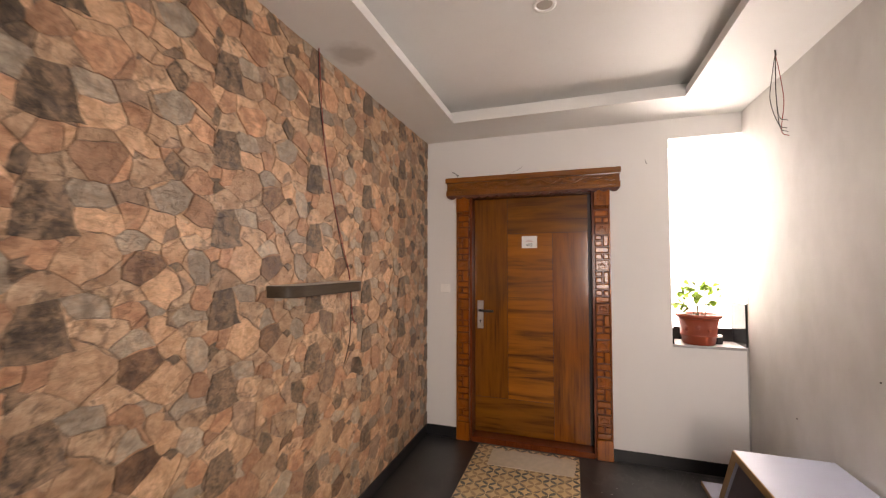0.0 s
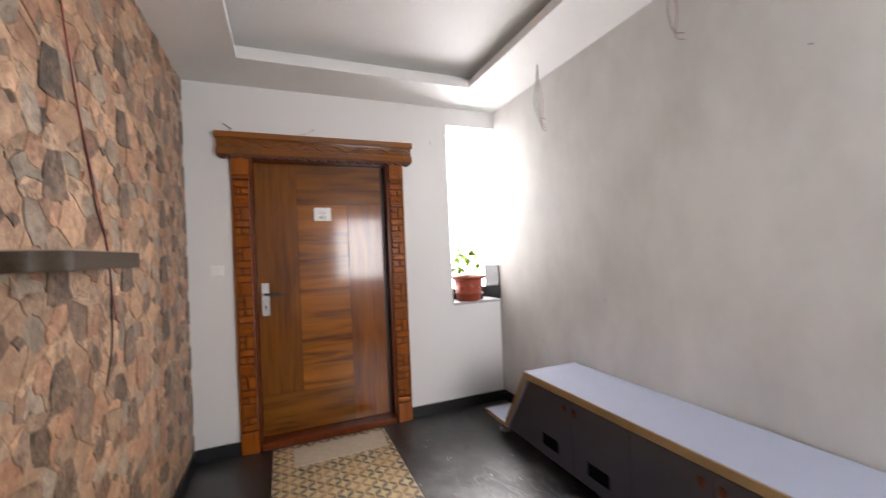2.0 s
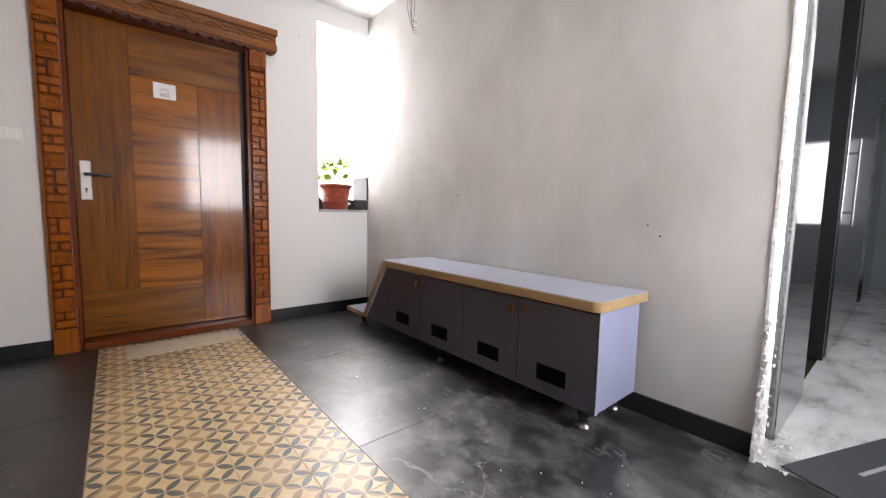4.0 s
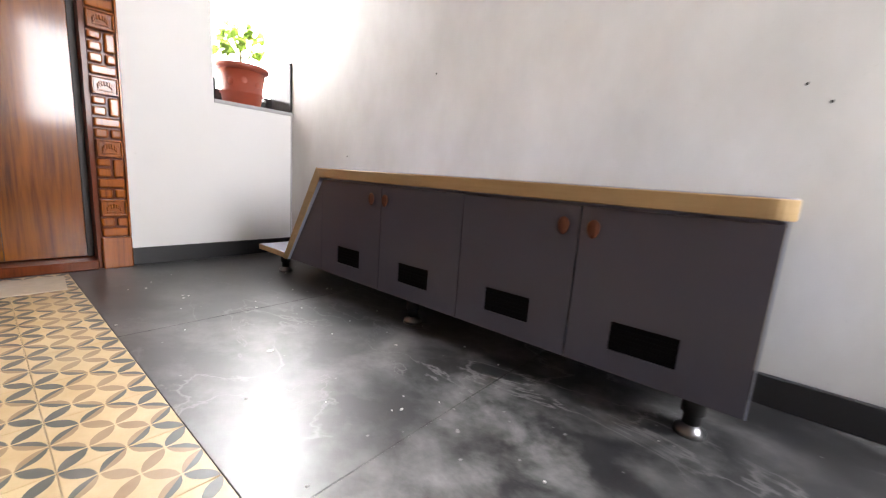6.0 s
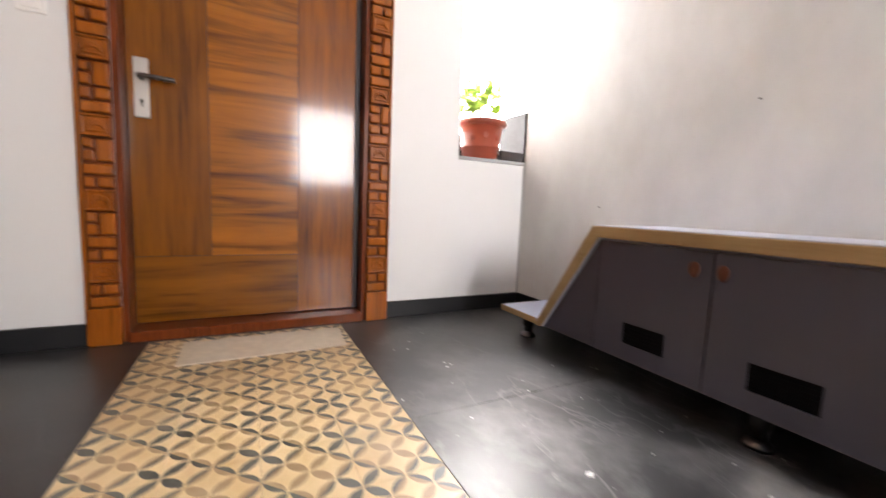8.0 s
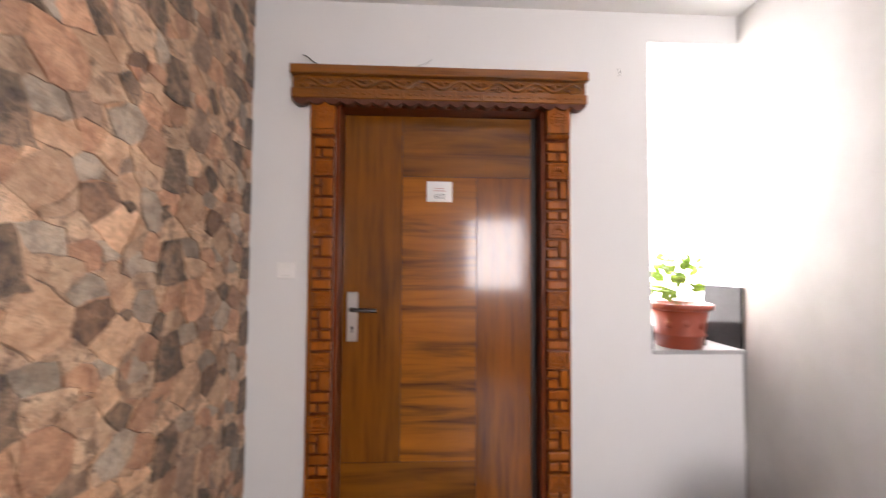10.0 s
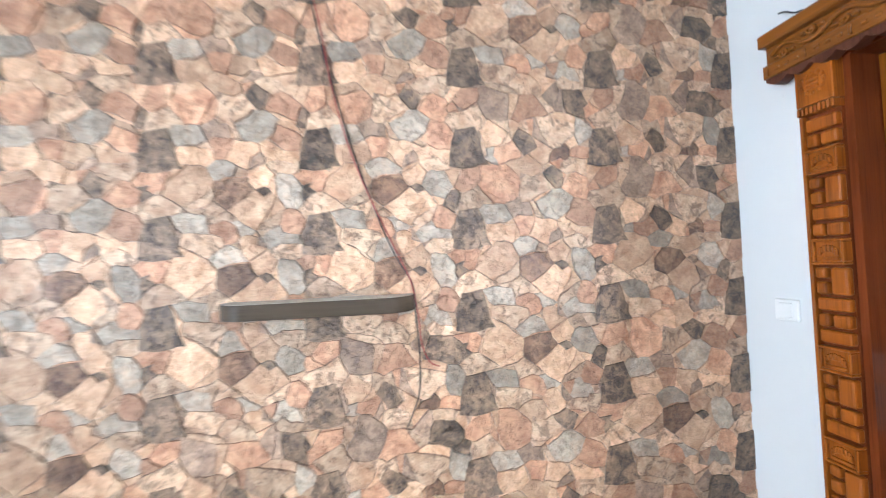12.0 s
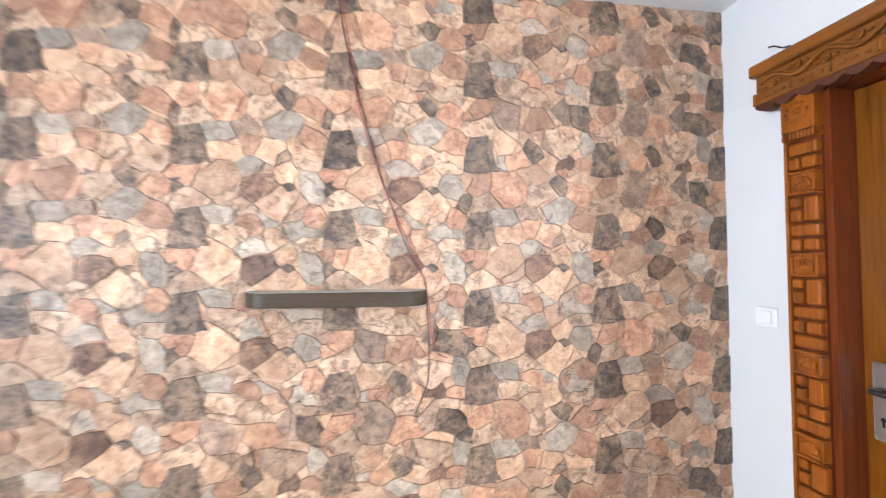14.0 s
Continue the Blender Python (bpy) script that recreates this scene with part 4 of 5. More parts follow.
def ceiling_wires(place, loops, label):
    w = thing("ceiling_wire", place, label, "wire")
    part("wire_stub", tube([(0, 0, 0.0), (0.002, 0, -0.03)], 0.004), BLACK_WIRE, w)
    for i, (dx, dy, length) in enumerate(loops):
        pts = curve_points([(0, 0, -0.02), (dx * 0.6, dy * 0.5, -length * 0.3), (dx, dy, -length * 0.6), (dx * 0.2 + 0.01, dy * 0.2, -length * 0.92), (dx * 0.1 + 0.03, dy * 0.1 - 0.03, -length)], 8)
        part("wire", tube(pts, 0.0018, 5), RED_WIRE if i == 1 else BLACK_WIRE, w)


ceiling_wires((2.255, -0.905, 2.60), [(-0.02, 0.02, 0.42), (0.025, -0.01, 0.46), (0.01, 0.03, 0.38), (-0.01, -0.02, 0.44)], "loose lamp wires hanging from the ceiling")
ceiling_wires((2.30, -1.86, 2.60), [(0.0, 0.02, 0.30), (0.02, -0.01, 0.33)], "short loose wires hanging from the ceiling")


def downlight():
    d = thing("downlight", (1.14, -1.452, H + 0.125), "unlit round white recessed downlight", "lamp")
    part("ring", lathe([(0.055, 0.0), (0.055, -0.006), (0.042, -0.009), (0.038, -0.003), (0.0385, 0.0)], seg=28), WHITE_PLASTIC, d, smooth=True)
    part("diffuser", lathe([(0.001, 0.0), (0.038, -0.0005), (0.037, -0.003), (0.001, -0.0035)], seg=28), SHELF_TOP, d)


downlight()


# ---- floor coverings ----
def doormat():
    rng = random.Random(3)
    pts = [(0.626 + 0.62 * i / 20, -0.365 + 0.012 * i / 20 + rng.uniform(-0.002, 0.002)) for i in range(21)]
    pts += [(1.262 - 0.64 * i / 20, -0.105 + rng.uniform(-0.012, 0.012)) for i in range(21)]
    # a thin sheet stands in for the pale worn patch on the floor
    m = thing("doormat", (0, 0, 0), "thin tan sheet for the worn dusty patch before the door", "doormat")
    part("mat_sheet", slab(pts, 0.0, 0.004, 2), PATCH_TAN, m)


doormat()
lm = thing("lobby_mat", (2.65, -3.36, 0), "dark rubber mat with pale and orange stripes", "doormat", turn=-22)
part("mat_sheet", boxes(((-0.33, -0.22, 0), (0.33, 0.22, 0.008), 0.003)), MAT_GREY, lm)
for i, (y, m) in enumerate(((0.09, MAT_STRIPE), (0.01, MAT_ORANGE), (-0.07, MAT_STRIPE))):
    part("stripe", boxes(((-0.12, y, 0.008), (0.3, y + 0.014, 0.010))), m, lm)


# ---- lobby: lift front and chairs ----
def lift_front():
    lf = thing("lift_front", (0, 0, 0), "brushed steel lift front with dark open doorways", "lift")
    y0, y1, z1 = END - 0.02, END + 0.05, SLAB
    part("steel_jamb", boxes(((W + 0.20, y0 - 0.012, 0), (3.26, y1, z1), 0.003)), LIFT_STEEL, lf)
    # black sheets stand in for the unlit depth behind the doorways
    part("doorway_shade_sheet", boxes(((3.26, END + 0.10, 0), (4.10, END + 0.16, 2.35))), BLACK_PLASTIC, lf)
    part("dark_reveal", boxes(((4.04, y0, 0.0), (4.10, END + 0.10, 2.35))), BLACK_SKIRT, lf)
    door = part("steel_door", boxes(((4.10, y0 - 0.012, 0.01), (6.2, y1, 2.35), 0.003)), LIFT_STEEL, lf)
    handle = part("pull_handle", boxes(((4.262, y0 - 0.052, 0.86), (4.298, y0 - 0.040, 1.42), 0.003)), CHROME, door, "flat steel pull bar")
    for z in (0.95, 1.33):
        part("standoff", boxes(((4.272, y0 - 0.041, z - 0.008), (4.288, y0 - 0.011, z + 0.008))), CHROME, handle)
    part("doorway_shade_sheet", boxes(((6.2, END + 0.10, 0), (6.9, END + 0.16, 2.1))), BLACK_PLASTIC, lf)
    part("head_panel", boxes(((3.26, y0 - 0.006, 2.35), (6.2, y1, z1))), LIFT_STEEL, lf)
    part("side_panel", boxes(((6.9, y0 - 0.006, 0), (LOB_R, y1, z1)), ((6.2, y0 - 0.006, 2.1), (6.9, y1, z1))), LIFT_STEEL, lf)


lift_front()
structure("wall_lift", boxes(((W + 0.16, END + 0.05, 0), (3.26, END + 0.2, SLAB)), ((3.26, END + 0.17, 0), (LOB_R + 0.15, END + 0.3, SLAB))), LOBBY_WALL, "wall round the lift", "wall")


def raw_jamb():
    """Unfinished plaster edge at the end of the putty wall, ragged near the floor."""
    rng = random.Random(8)
    pts = []
    n = 240
    for i in range(n + 1):
        z = SLAB * i / n
        rough_edge = 0.010 * noise.noise((0, 3.1, 9 * z)) + 0.006 * noise.noise((5, 0, 40 * z)) + rng.uniform(0, 0.005)
        pts.append((W - 0.003 - (0.05 * max(0, 0.32 - z) / 0.32) * (0.6 + noise.noise((1, 2, 22 * z))) - abs(rough_edge), z))
    pts += [(W + 0.135 + rng.uniform(-0.006, 0.012), SLAB * i / n) for i in range(n, -1, -1)]
    jamb = structure("trim_jamb", slab(pts, END - 0.012, END - 0.001, 1), RAW_PLASTER, "rough white plaster edge of the wall end", "trim")
    # loose lumps that cling to the lower edge
    bm = bmesh.new()
    for _ in range(260):
        z = 0.02 + 0.5 * rng.random() ** 1.7
        spread = 0.012 + 0.075 * max(0, 0.34 - z) / 0.34
        x, r = W - 0.002 - rng.random() * spread, rng.uniform(0.003, 0.011)
        if rng.random() < 0.35:
            x = W + rng.uniform(0.0, 0.14)
            r *= 0.6
        y = END - 0.008 - rng.random() * 0.012
        vs = [bm.verts.new((x + r * rng.uniform(-1, 1), y + 0.9 * r * rng.uniform(-1, 1), z + 1.7 * r * rng.uniform(-1, 1))) for _ in range(8)]
        bmesh.ops.convex_hull(bm, input=vs)
    tagged(part("plaster_lumps", bm, RAW_PLASTER, jamb), kind="stuff")


raw_jamb()


def plaster_crumbs():
    """Broken bits of plaster lying at the foot of the wall end."""
    rng = random.Random(17)
    bm = bmesh.new()
    for _ in range(70):
        x, y, r = W + rng.uniform(-0.05, 0.35), END - 0.03 - abs(rng.gauss(0, 0.06)), rng.uniform(0.002, 0.010)
        vs = [bm.verts.new((x + r * rng.uniform(-1, 1), y + r * rng.uniform(-1, 1), r * rng.uniform(0.0, 1.0))) for _ in range(7)]
        bmesh.ops.convex_hull(bm, input=vs)
    tagged(part("plaster_crumbs", bm, RAW_PLASTER), "white plaster crumbs on the floor", "rubble", kind="stuff")


plaster_crumbs()


def metal_chair(place, turn):
    ch = thing("visitor_chair", place, "chrome-framed chair with a red seat", "chair", turn=turn)
    for s in (-1, 1):
        part("leg", tube([(s * 0.22, 0.20, 0), (s * 0.22, 0.20, 0.45), (s * 0.21, 0.25, 0.745)], 0.011, 8), CHROME, ch)
        part("leg", tube([(s * 0.22, -0.2, 0), (s * 0.22, -0.2, 0.45), (s * 0.22, 0.2, 0.47)], 0.011, 8), CHROME, ch)
    for i in range(4):
        z = 0.73 - 0.05 * i
        part("back_rail", tube(curve_points([(-0.21, 0.25 - 0.01 * i, z), (0, 0.29 - 0.01 * i, z - 0.012), (0.21, 0.25 - 0.01 * i, z)], 8), 0.009, 8), CHROME, ch)
    part("seat", boxes(((-0.23, -0.23, 0.425), (0.23, 0.21, 0.47), 0.018, 2)), RED_FABRIC, ch, "padded red vinyl seat")
    part("backrest", boxes(((-0.2, 0.20, 0.48), (0.2, 0.23, 0.57), 0.012, 2)), RED_FABRIC, ch)


metal_chair((0.03, -3.73, 0), 0)
bag = thing("cloth_bag", (-0.02, -3.56, 0.47), "dark cloth bag leaning on the chair", "bag")
part("bag_body", slab([(-0.20, 0.0), (0.20, 0.0), (0.21, 0.12), (0.12, 0.20), (-0.06, 0.27), (-0.19, 0.25)], -0.035, 0.035, 1, 0.012), BAG_CLOTH, bag)
stool = thing("round_stool", (-0.03, -3.36, 0), "low round pale grey metal stool", "stool")
part("seat", lathe([(0.02, 0.395), (0.118, 0.395), (0.122, 0.402), (0.118, 0.412), (0.05, 0.418), (0.004, 0.418)], seg=28), SHELF_TOP, stool, smooth=True)
for k in range(3):
    a = k * 2 * math.pi / 3
    part("leg", tube([(0.06 * math.cos(a), 0.06 * math.sin(a), 0.397), (0.11 * math.cos(a), 0.11 * math.sin(a), 0.0)], 0.009, 8), CHROME, stool)



# ---- small marks ----
for y, z in ((-1.252, 1.02), (-0.61, 0.645), (-2.517, 0.861), (-2.571, 0.815), (-2.301, 2.054)):
    nail = thing("wall_nail", (W, y, z), "small dark nail driven into the putty wall", "nail", "nails in the wall")
    part("nail_head", lathe([(0.0035, -0.003), (0.004, -0.0015), (0.004, 0.001)], seg=10, axis=0), BLACK_WIRE, nail)


def paint_flecks():
    """Dried white paint flecks scattered over the black floor."""
    rng = random.Random(21)
    spots = [(1.58, -1.40, 0.011), (1.72, -1.0, 0.004), (1.30, -0.9, 0.004), (1.55, -0.72, 0.005), (1.575, -0.70, 0.004), (1.56, -0.68, 0.004), (1.90, -1.62, 0.006), (1.66, -1.9, 0.005), (0.30, -2.35, 0.012), (0.33, -2.15, 0.008), (0.42, -1.9, 0.006), (0.38, -2.5, 0.009), (0.2, -1.3, 0.005)]
    spots += [(rng.uniform(1.32, 2.1), rng.uniform(-2.8, -0.3), rng.uniform(0.0015, 0.004)) for _ in range(40)]
    bm = bmesh.new()
    for x, y, r in spots:
        top = [bm.verts.new((x + r * rng.uniform(0.6, 1.3) * math.cos(a), y + 0.7 * r * rng.uniform(0.6, 1.3) * math.sin(a), 0.0022)) for a in (i * math.pi / 4 for i in range(8))]
        low = [bm.verts.new((v.co.x * 1.0, v.co.y * 1.0, -0.0005)) for v in top]
        bm.faces.new(top)
        for i in range(8):
            bm.faces.new((low[i], low[(i + 1) % 8], top[(i + 1) % 8], top[i]))
    tagged(part("paint_flecks", bm, CHIP), "white paint flecks dried on the black floor", "paint flecks", kind="stuff")


paint_flecks()


# ---- stone cladding, piece by piece ----
CW, CH = 0.5365, 0.3025          # repeat of the stone pattern
Y_FIRST, Z_FIRST = -1.71, 1.402  # corner of the middle tile
# the three prints of the facing, each in two halves: (across, down, kind, half width, half height, tilt) of each stone,
# with the halves in units of 2.52 mm
A_HIGH = [(.155, .29, 3, 24, 27, 0), (.977, .14, 5, 13, 15, 0), (.32, .06, 4, 20, 13, -20), (.40, .31, 1, 27, 14, -15), (.55, .19, 5, 18, 14, -30), (.55, .02, 1, 18, 8, 0),
          (.645, .16, 4, 12, 16, 0), (.69, .34, 0, 22, 10, -55), (.765, .31, 6, 11, 11, 0), (.90, .29, 4, 24, 11, -8), (.845, .12, 1, 8, 10, 0)]
A_LOW = [(.19, .91, 1, 28, 15, 12), (.33, .65, 0, 32, 35, 0), (.74, .945, 0, 28, 20, 0), (.94, .46, 1, 26, 10, 0), (.57, .47, 4, 20, 10, 0), (.60, .75, 2, 24, 19, 25), (.78, .58, 0, 18, 16, 0),
         (.79, .745, 3, 7, 5, 0), (.94, .73, 4, 21, 20, 0), (.075, .71, 3, 6, 12, 0), (.16, .60, 5, 14, 17, 0), (.045, .55, 5, 10, 10, 0), (.46, .97, 1, 24, 8, 0)]
B_HIGH = [(.155, .29, 3, 24, 27, 0), (.78, .02, 1, 30, 25, 0), (.995, .07, 4, 18, 20, 0), (.90, .20, 0, 8, 14, 0), (.54, .03, 1, 20, 10, 0), (.36, .08, 0, 22, 17, -20),
          (.56, .21, 3, 16, 18, 0), (.425, .31, 5, 20, 13, 0), (.68, .27, 0, 20, 12, 65), (.34, .36, 4, 6, 9, 0), (.82, .32, 2, 18, 11, 0), (.97, .36, 5, 18, 9, 0)]
B_LOW = [(.37, .66, 6, 31, 34, 0), (.16, .64, 5, 16, 16, 0), (.08, .77, 5, 8, 12, 0), (.05, .56, 0, 10, 10, 0), (.16, .90, 1, 29, 16, 12), (.60, .48, 1, 21, 13, 0),
         (.62, .77, 5, 31, 16, 25), (.78, .55, 6, 12, 15, 0), (.94, .70, 3, 22, 18, 0), (.95, .48, 1, 26, 9, 0), (.75, .48, 0, 10, 10, 0)]
C_HIGH = [(.155, .29, 3, 24, 27, 0), (.52, .02, 6, 21, 10, 0), (.32, .07, 4, 21, 16, -30), (.39, .30, 0, 25, 14, 0), (.53, .23, 5, 16, 18, 0), (.68, .27, 0, 20, 14, 45),
          (.945, .11, 5, 21, 19, 0), (.85, .15, 0, 7, 14, 0), (.89, .33, 0, 25, 10, 0), (.745, .36, 6, 8, 10, 0)]
C_LOW = [(.37, .72, 5, 30, 34, 0), (.155, .65, 5, 18, 17, 0), (.20, .91, 1, 30, 14, 15), (.55, .53, 0, 22, 12, 0), (.62, .76, 1, 27, 20, 15), (.755, .60, 3, 14, 16, 0),
         (.90, .50, 1, 33, 12, 0), (.93, .76, 5, 22, 23, 0), (.735, .99, 4, 30, 23, 0), (.045, .90, 3, 6, 8, 0), (.03, .55, 0, 12, 12, 0)]
PRINTS = {"A": A_HIGH + A_LOW, "B": B_HIGH + B_LOW, "C": C_HIGH + C_LOW}
# which print each tile carries, top row first, from the open end of the wall to the door
LAYOUT = ["ACBACBA", "ACCCABC", "BCCCBBA", "CCAACBB", "AAAAAAC", "CAABACB", "BABBCAA", "BACACBC", "ABCABAA", "CAABCAB", "ACBACBA"]
COL_FIRST, ROW_TOP = -3, 4


def clip(poly, nx, ny, c):
    """The part of a polygon where nx*x + ny*y <= c."""
    out = []
    for (p, q) in zip(poly, poly[1:] + poly[:1]):
        a, b = nx * p[0] + ny * p[1] - c, nx * q[0] + ny * q[1] - c
        if a <= 0:
            out.append(p)
        if (a < 0 < b) or (b < 0 < a):
            t = a / (a - b)
            out.append((p[0] + t * (q[0] - p[0]), p[1] + t * (q[1] - p[1])))
    return out


def chips(x, y):
    """A fine uneven bend of all edges that repeats with the pattern, so that no edge is ruled."""
    a, b = 2 * math.pi * x / CW, 2 * math.pi * y / CH
    return (x + 0.0045 * math.sin(2 * b + a + 0.6) + 0.0020 * math.sin(5 * a - 3 * b) + 0.0018 * math.sin(9 * b + 7 * a),
            y + 0.0045 * math.sin(3 * a + 1.0) + 0.0020 * math.sin(4 * a + 3 * b + 2.0) + 0.0018 * math.sin(15 * a - 5 * b))


def tile_sites(i, j):
    """Stones (seeds, kind, is_wedge) of the tile in column i and row j; a seed is (y, z, weight).
    A long stone has several seeds along its axis. The upper stones lie one row lower, under the wedge line."""
    r, c = ROW_TOP - j, i - COL_FIRST
    code = LAYOUT[r][c] if 0 <= r < len(LAYOUT) and 0 <= c < len(LAYOUT[0]) else "ABC"[(i + 2 * j) % 3]
    out = []
    for n, (u, v, kind, half_w, half_h, tilt) in enumerate(PRINTS[code]):
        y, z = Y_FIRST + (i + u) * CW, Z_FIRST + (j + 1 - v - (1 if v < 0.42 else 0)) * CH
        long, short = max(half_w, half_h), min(half_w, half_h)
        a = radians(tilt + (90 if half_h > half_w else 0))
        reach, w = (long - short) * 0.00252, (short * 0.00252) ** 2
        steps = (0,) if long / short < 1.2 else (-1, 1) if long / short < 2.1 else (-1, 0, 1)
        out.append(([(y + k * reach * math.cos(a), z + k * reach * math.sin(a), w) for k in steps], kind, n == 0))
    return out


def seed_cell(seed, near):
    """The weighted cell round one seed."""
    y, z, w = seed
    poly = [(y - 0.2, z - 0.2), (y + 0.2, z - 0.2), (y + 0.2, z + 0.2), (y - 0.2, z + 0.2)]
    for other in near:
        ny, nz = other[0] - y, other[1] - z
        if 1e-6 < abs(ny) + abs(nz) < 0.4:
            poly = clip(poly, ny, nz, (other[0] ** 2 + other[1] ** 2 - y * y - z * z + w - other[2]) / 2)
            if len(poly) < 3:
                return []
    return poly


def joined(first, second):
    """One outline round two cells that share an edge, or None."""
    def same(p, q):
        return abs(p[0] - q[0]) + abs(p[1] - q[1]) < 1e-6
    for i in range(len(first)):
        p, q = first[i], first[(i + 1) % len(first)]
        for k in range(len(second)):
            if same(q, second[k]) and same(p, second[(k + 1) % len(second)]):
                n, m = len(first), len(second)
                return [first[(i + 1 + t) % n] for t in range(n)] + [second[(k + 2 + t) % m] for t in range(m - 2)]
    return None


def broken(poly):
    """The polygon with one or two of its corners broken off along a straight crack; alike stones break alike."""
    cy, cz = sum(q[0] for q in poly) / len(poly), sum(q[1] for q in poly) / len(poly)
    r = max(math.hypot(q[0] - cy, q[1] - cz) for q in poly)
    dice = random.Random(int(((cy - Y_FIRST) % CW) * 500) * 977 + int(((cz - Z_FIRST) % CH) * 500))
    bits, main = [], poly
    for _ in range(2 if r > 0.06 else 1):
        if r < 0.028 or dice.random() < 0.3:
            continue
        a = dice.uniform(0, 2 * math.pi)
        ny, nz = math.cos(a), math.sin(a)
        c = ny * cy + nz * cz + r * dice.uniform(0.42, 0.7)
        keep, chip = clip(main, ny, nz, c), clip(main, -ny, -nz, -c)
        if len(keep) >= 3 and len(chip) >= 3:
            main = keep
            bits.append(chip)
    return [main] + bits


def stone_cells(seeds, near):
    """The cells of one stone joined along its axis; mostly one polygon."""
    cells = [c for c in (seed_cell(q, near) for q in seeds) if len(c) >= 3]
    polys = cells[:1]
    for c in cells[1:]:
        both = joined(polys[-1], c)
        if both:
            polys[-1] = both
        else:
            polys.append(c)
    return polys


def corner_moves(polys):
    """Where each corner of the bond goes: corners close together fall into one, and each is knocked out of line,
    so that the stones turn angular. Alike tiles move alike."""
    def key(p):
        return (round(p[0], 5), round(p[1], 5))
    root = {}

    def find(k):
        while root.setdefault(k, k) != k:
            k = root[k]
        return k
    for poly in polys:
        for p, q in zip(poly, poly[1:] + poly[:1]):
            a, b = find(key(p)), find(key(q))
            if a != b and math.hypot(p[0] - q[0], p[1] - q[1]) < 0.016:
                root[a] = b
    groups = {}
    for k in list(root):
        groups.setdefault(find(k), []).append(k)
    moved = {}
    for ks in groups.values():
        y, z = sum(k[0] for k in ks) / len(ks), sum(k[1] for k in ks) / len(ks)
        dice = random.Random(round(((y - Y_FIRST) % CW) * 400) * 1009 + round(((z - Z_FIRST) % CH) * 400))
        a, d = dice.uniform(0, 2 * math.pi), dice.uniform(0.003, 0.0125)
        for k in ks:
            moved[k] = (y + d * math.cos(a), z + d * math.sin(a))
    return lambda p: moved[key(p)]


def stone_rings(poly, move):
    """The outlines of one stone and of the bits broken off it, with chipped edges."""
    corners = []
    for p in map(move, poly):
        if not corners or p != corners[-1]:
            corners.append(p)
    if len(corners) > 1 and corners[0] == corners[-1]:
        corners.pop()
    if len(corners) < 3:
        return []
    rings = []
    for bit in broken(corners):
        ring = []
        for p, q in zip(bit, bit[1:] + bit[:1]):
            n = max(1, round(math.hypot(q[0] - p[0], q[1] - p[1]) / 0.024))
            ring += [chips(p[0] + (q[0] - p[0]) * k / n, p[1] + (q[1] - p[1]) * k / n) for k in range(n)]
        rings.append(ring)
    return rings


WEDGE = [(.065, .02), (.20, .02), (.24, .17), (.272, .36), (.295, .475), (.20, .505), (.10, .52), (.01, .48), (.03, .30)]


def wedge_outline(i, j):
    """The dark tapering stone, which lies over its neighbours."""
    pts = [(Y_FIRST + (i + u) * CW, Z_FIRST + (j - v) * CH) for u, v in WEDGE]
    return [chips(p[0] + (q[0] - p[0]) * k / 2, p[1] + (q[1] - p[1]) * k / 2) for p, q in zip(pts, pts[1:] + pts[:1]) for k in (0, 1)]


def stone_piece(ring, proud):
    """One stone: a flat face with a worn, rounded edge; (verts, faces) with x out of the wall."""
    cx = sum(p[0] for p in ring) / len(ring)
    cy = sum(p[1] for p in ring) / len(ring)
    n = len(ring)
    verts = []
    for shrink, x in ((0.0004, -0.004), (0.0006, proud - 0.0018), (0.0019, proud)):
        for p in ring:
            d = math.hypot(p[0] - cx, p[1] - cy) or 1
            k = max(0.2, 1 - shrink / d)
            verts.append((x, cx + (p[0] - cx) * k, cy + (p[1] - cy) * k))
    faces = [(a + i, a + (i + 1) % n, a + n + (i + 1) % n, a + n + i) for a in (0, n) for i in range(n)]
    faces.append(tuple(range(2 * n, 3 * n)))
    return verts, faces


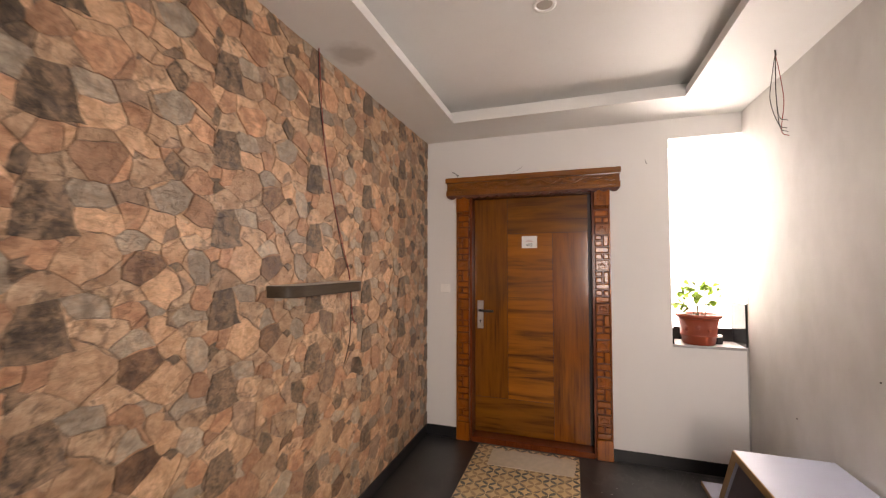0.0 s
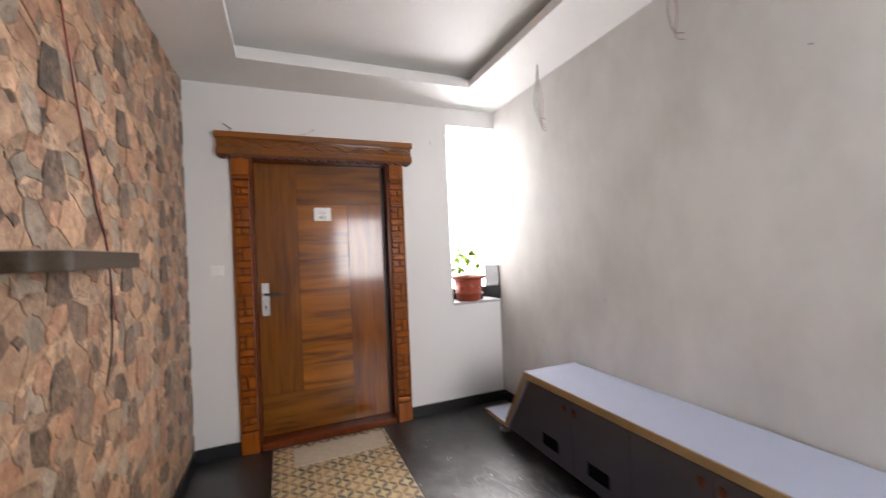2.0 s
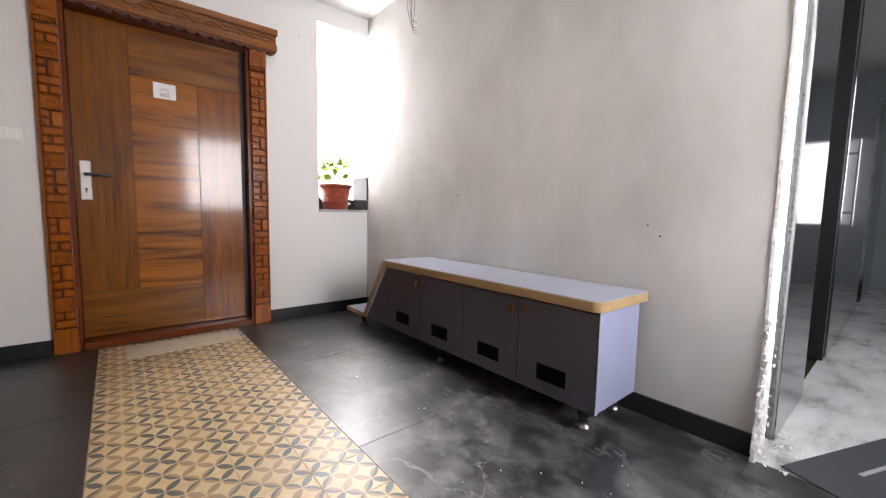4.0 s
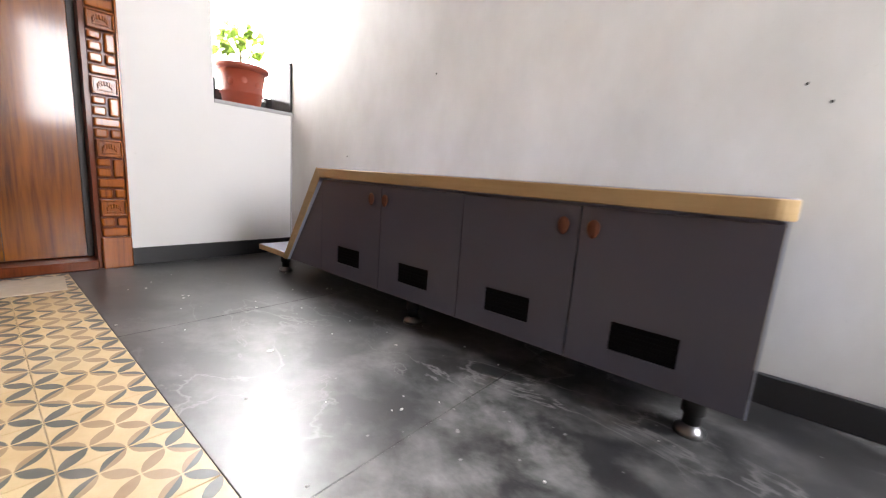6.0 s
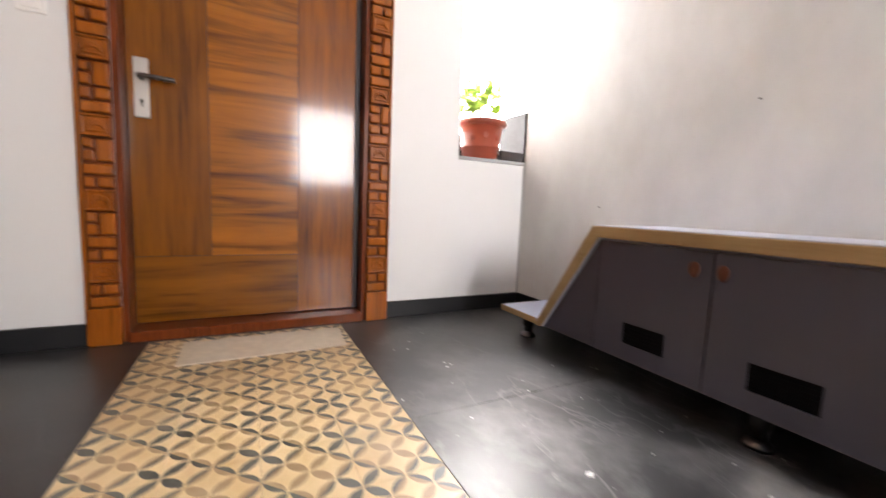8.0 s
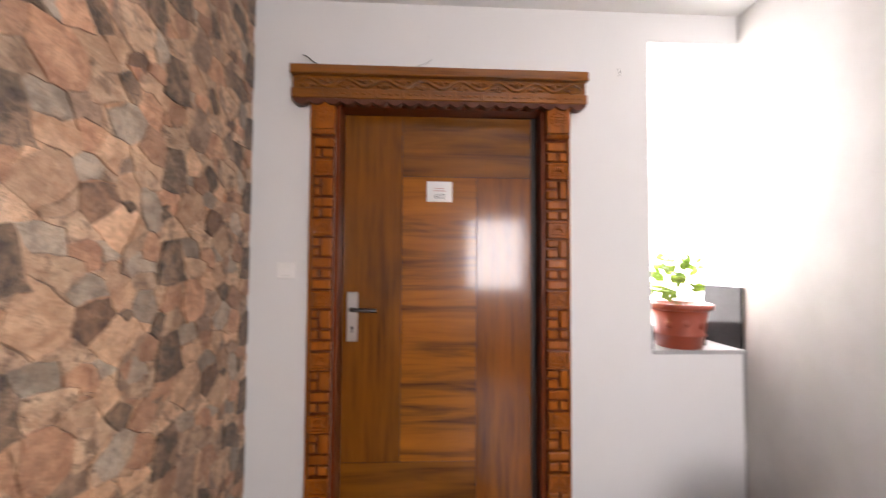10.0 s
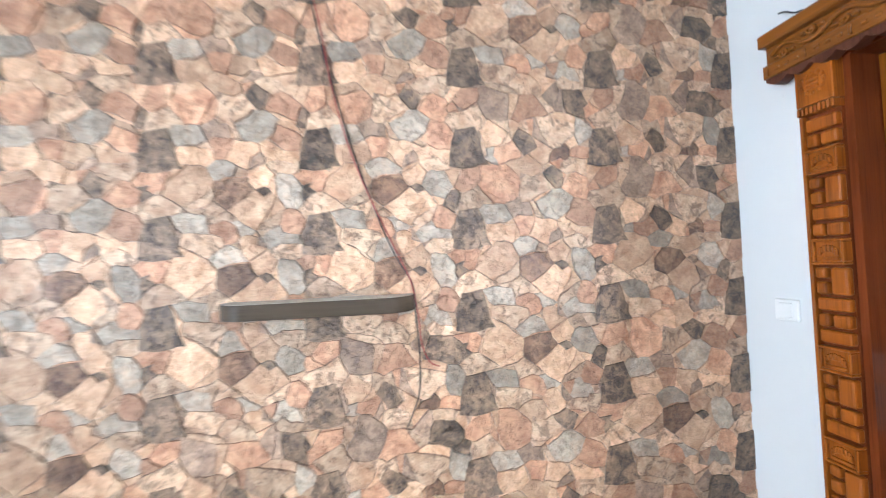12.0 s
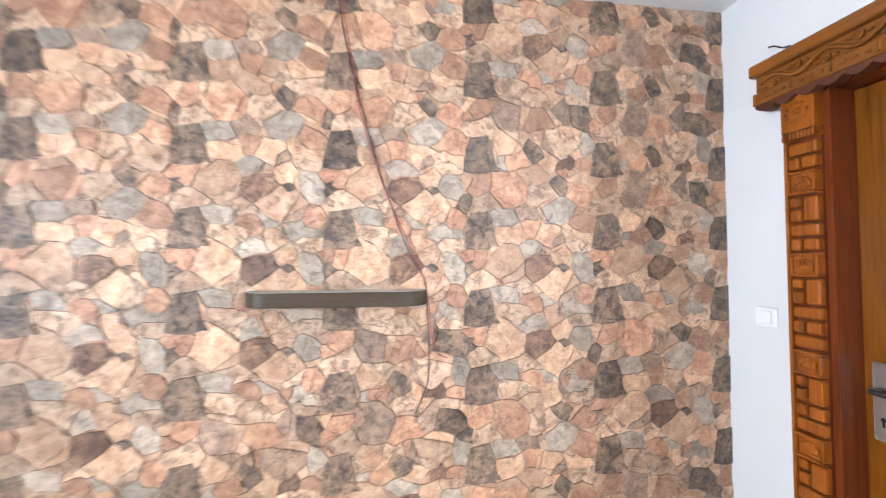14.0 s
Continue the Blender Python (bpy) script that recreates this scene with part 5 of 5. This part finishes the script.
def clad_wall():
    shared = {}
    singles, many_v, many_f, many_m = 0, [], [], []
    rows, cols = range(-6, 5), range(-3, 4)
    sites = {(i, j): tile_sites(i, j) for i in range(-4, 5) for j in range(-7, 6)}
    bond = {}
    for j in rows:
        for i in cols:
            near = [q for a in (-1, 0, 1) for b in (-1, 0, 1) for stone in sites[i + a, j + b] for q in stone[0]]
            bond[i, j] = [(poly, 6 if wedge else kind) for seeds, kind, wedge in sites[i, j] for poly in stone_cells(seeds, near)]
    move = corner_moves([poly for stones in bond.values() for poly, kind in stones])
    for j in rows:
        for i in cols:
            stones = [(wedge_outline(i, j), 3, True)]
            for n, (poly, kind) in enumerate(bond[i, j]):
                for k, ring in enumerate(stone_rings(poly, move)):
                    stones.append((ring, kind if k == 0 else (0, 1, 0, 6, 1, 5)[(n + k) % 6], False))
            for s, (ring, kind, wedge) in enumerate(stones):
                proud = 0.0085 if wedge else 0.003 + 0.005 * ((s * 5) % 4) / 3
                inside = all(STONE_END < p[0] < 0 and 0 < p[1] < SLAB for p in ring)
                if inside and singles < 300 and -1 <= i <= 1 and -2 <= j <= 2:
                    oy, oz = Y_FIRST + i * CW, Z_FIRST + j * CH
                    local = [(p[0] - oy, p[1] - oz) for p in ring]
                    key = (kind, tuple((round(p[0], 4), round(p[1], 4)) for p in local))
                    if key not in shared:
                        v, f = stone_piece(local, proud)
                        me = bpy.data.meshes.new("stone")
                        me.from_pydata(v, [], f)
                        me.materials.append(STONE_KINDS[kind])
                        shared[key] = me
                    ob = new("stone", shared[key])
                    ob.location = (0, oy, oz)
                    ob.parent = stone_wall
                    singles += 1
                    continue
                cut = ring
                if not inside:
                    for nx, ny, c in ((1, 0, 0.0), (-1, 0, -STONE_END), (0, 1, SLAB), (0, -1, 0.0)):
                        cut = clip(cut, nx, ny, c)
                        if len(cut) < 3:
                            break
                    if len(cut) < 3:
                        continue
                v, f = stone_piece(cut, proud)
                base = len(many_v)
                many_v += v
                many_f += [tuple(base + k for k in q) for q in f]
                many_m += [kind] * len(f)
    me = bpy.data.meshes.new("stone_field")
    me.from_pydata(many_v, [], many_f)
    for m in STONE_KINDS:
        me.materials.append(m)
    me.polygons.foreach_set("material_index", many_m)
    ob = tagged(new("stone_field", me), "sandy, brown and grey irregular stone facing", kind="stuff")
    ob.parent = stone_wall


clad_wall()


# ---- floor pieces ----
def floor_piece(name, x0, y0, x1, y1, mat, gap=0.0005, top=0.0):
    me = bpy.data.meshes.new(name)
    e = 0.0012
    v = []
    for k, z in ((gap, -0.012), (gap, top - e), (gap + e, top)):
        v += [(x0 + k, y0 + k, z), (x1 - k, y0 + k, z), (x1 - k, y1 - k, z), (x0 + k, y1 - k, z)]
    f = [(a + i, a + (i + 1) % 4, a + 4 + (i + 1) % 4, a + 4 + i) for a in (0, 4) for i in range(4)] + [(8, 9, 10, 11)]
    me.from_pydata(v, [], f)
    me.materials.append(mat)
    ob = new(name, me)
    ob.parent = floor
    return ob


def cuts(a, b, step):
    n = max(1, round((b - a) / step))
    return [a + (b - a) * i / n for i in range(n + 1)]


TX0, T = 0.493, 0.1976
TX1 = TX0 + 4 * T
for ya, yb in zip(cuts(END, -0.043, 0.97), cuts(END, -0.043, 0.97)[1:]):
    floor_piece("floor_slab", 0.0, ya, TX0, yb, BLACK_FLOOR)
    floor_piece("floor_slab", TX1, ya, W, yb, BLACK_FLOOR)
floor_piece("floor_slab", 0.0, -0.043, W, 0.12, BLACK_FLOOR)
for i in range(4):
    for j in range(15):
        ya = -0.043 - T * (j + 1)
        if ya > END - 0.06:
            floor_piece("patterned_tile", TX0 + i * T, max(ya, END), TX0 + (i + 1) * T, ya + T, PETAL_TILE, 0.0006)
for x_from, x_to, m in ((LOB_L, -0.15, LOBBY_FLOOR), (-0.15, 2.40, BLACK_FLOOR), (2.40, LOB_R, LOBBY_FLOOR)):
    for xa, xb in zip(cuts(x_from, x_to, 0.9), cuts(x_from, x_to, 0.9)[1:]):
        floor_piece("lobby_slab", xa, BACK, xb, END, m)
for xa, xb in zip(cuts(LOB_L, -0.15, 0.9), cuts(LOB_L, -0.15, 0.9)[1:]):
    for ya, yb in zip(cuts(END, 0, 0.9), cuts(END, 0, 0.9)[1:]):
        floor_piece("hall_slab", xa, ya, xb, yb, LOBBY_FLOOR)
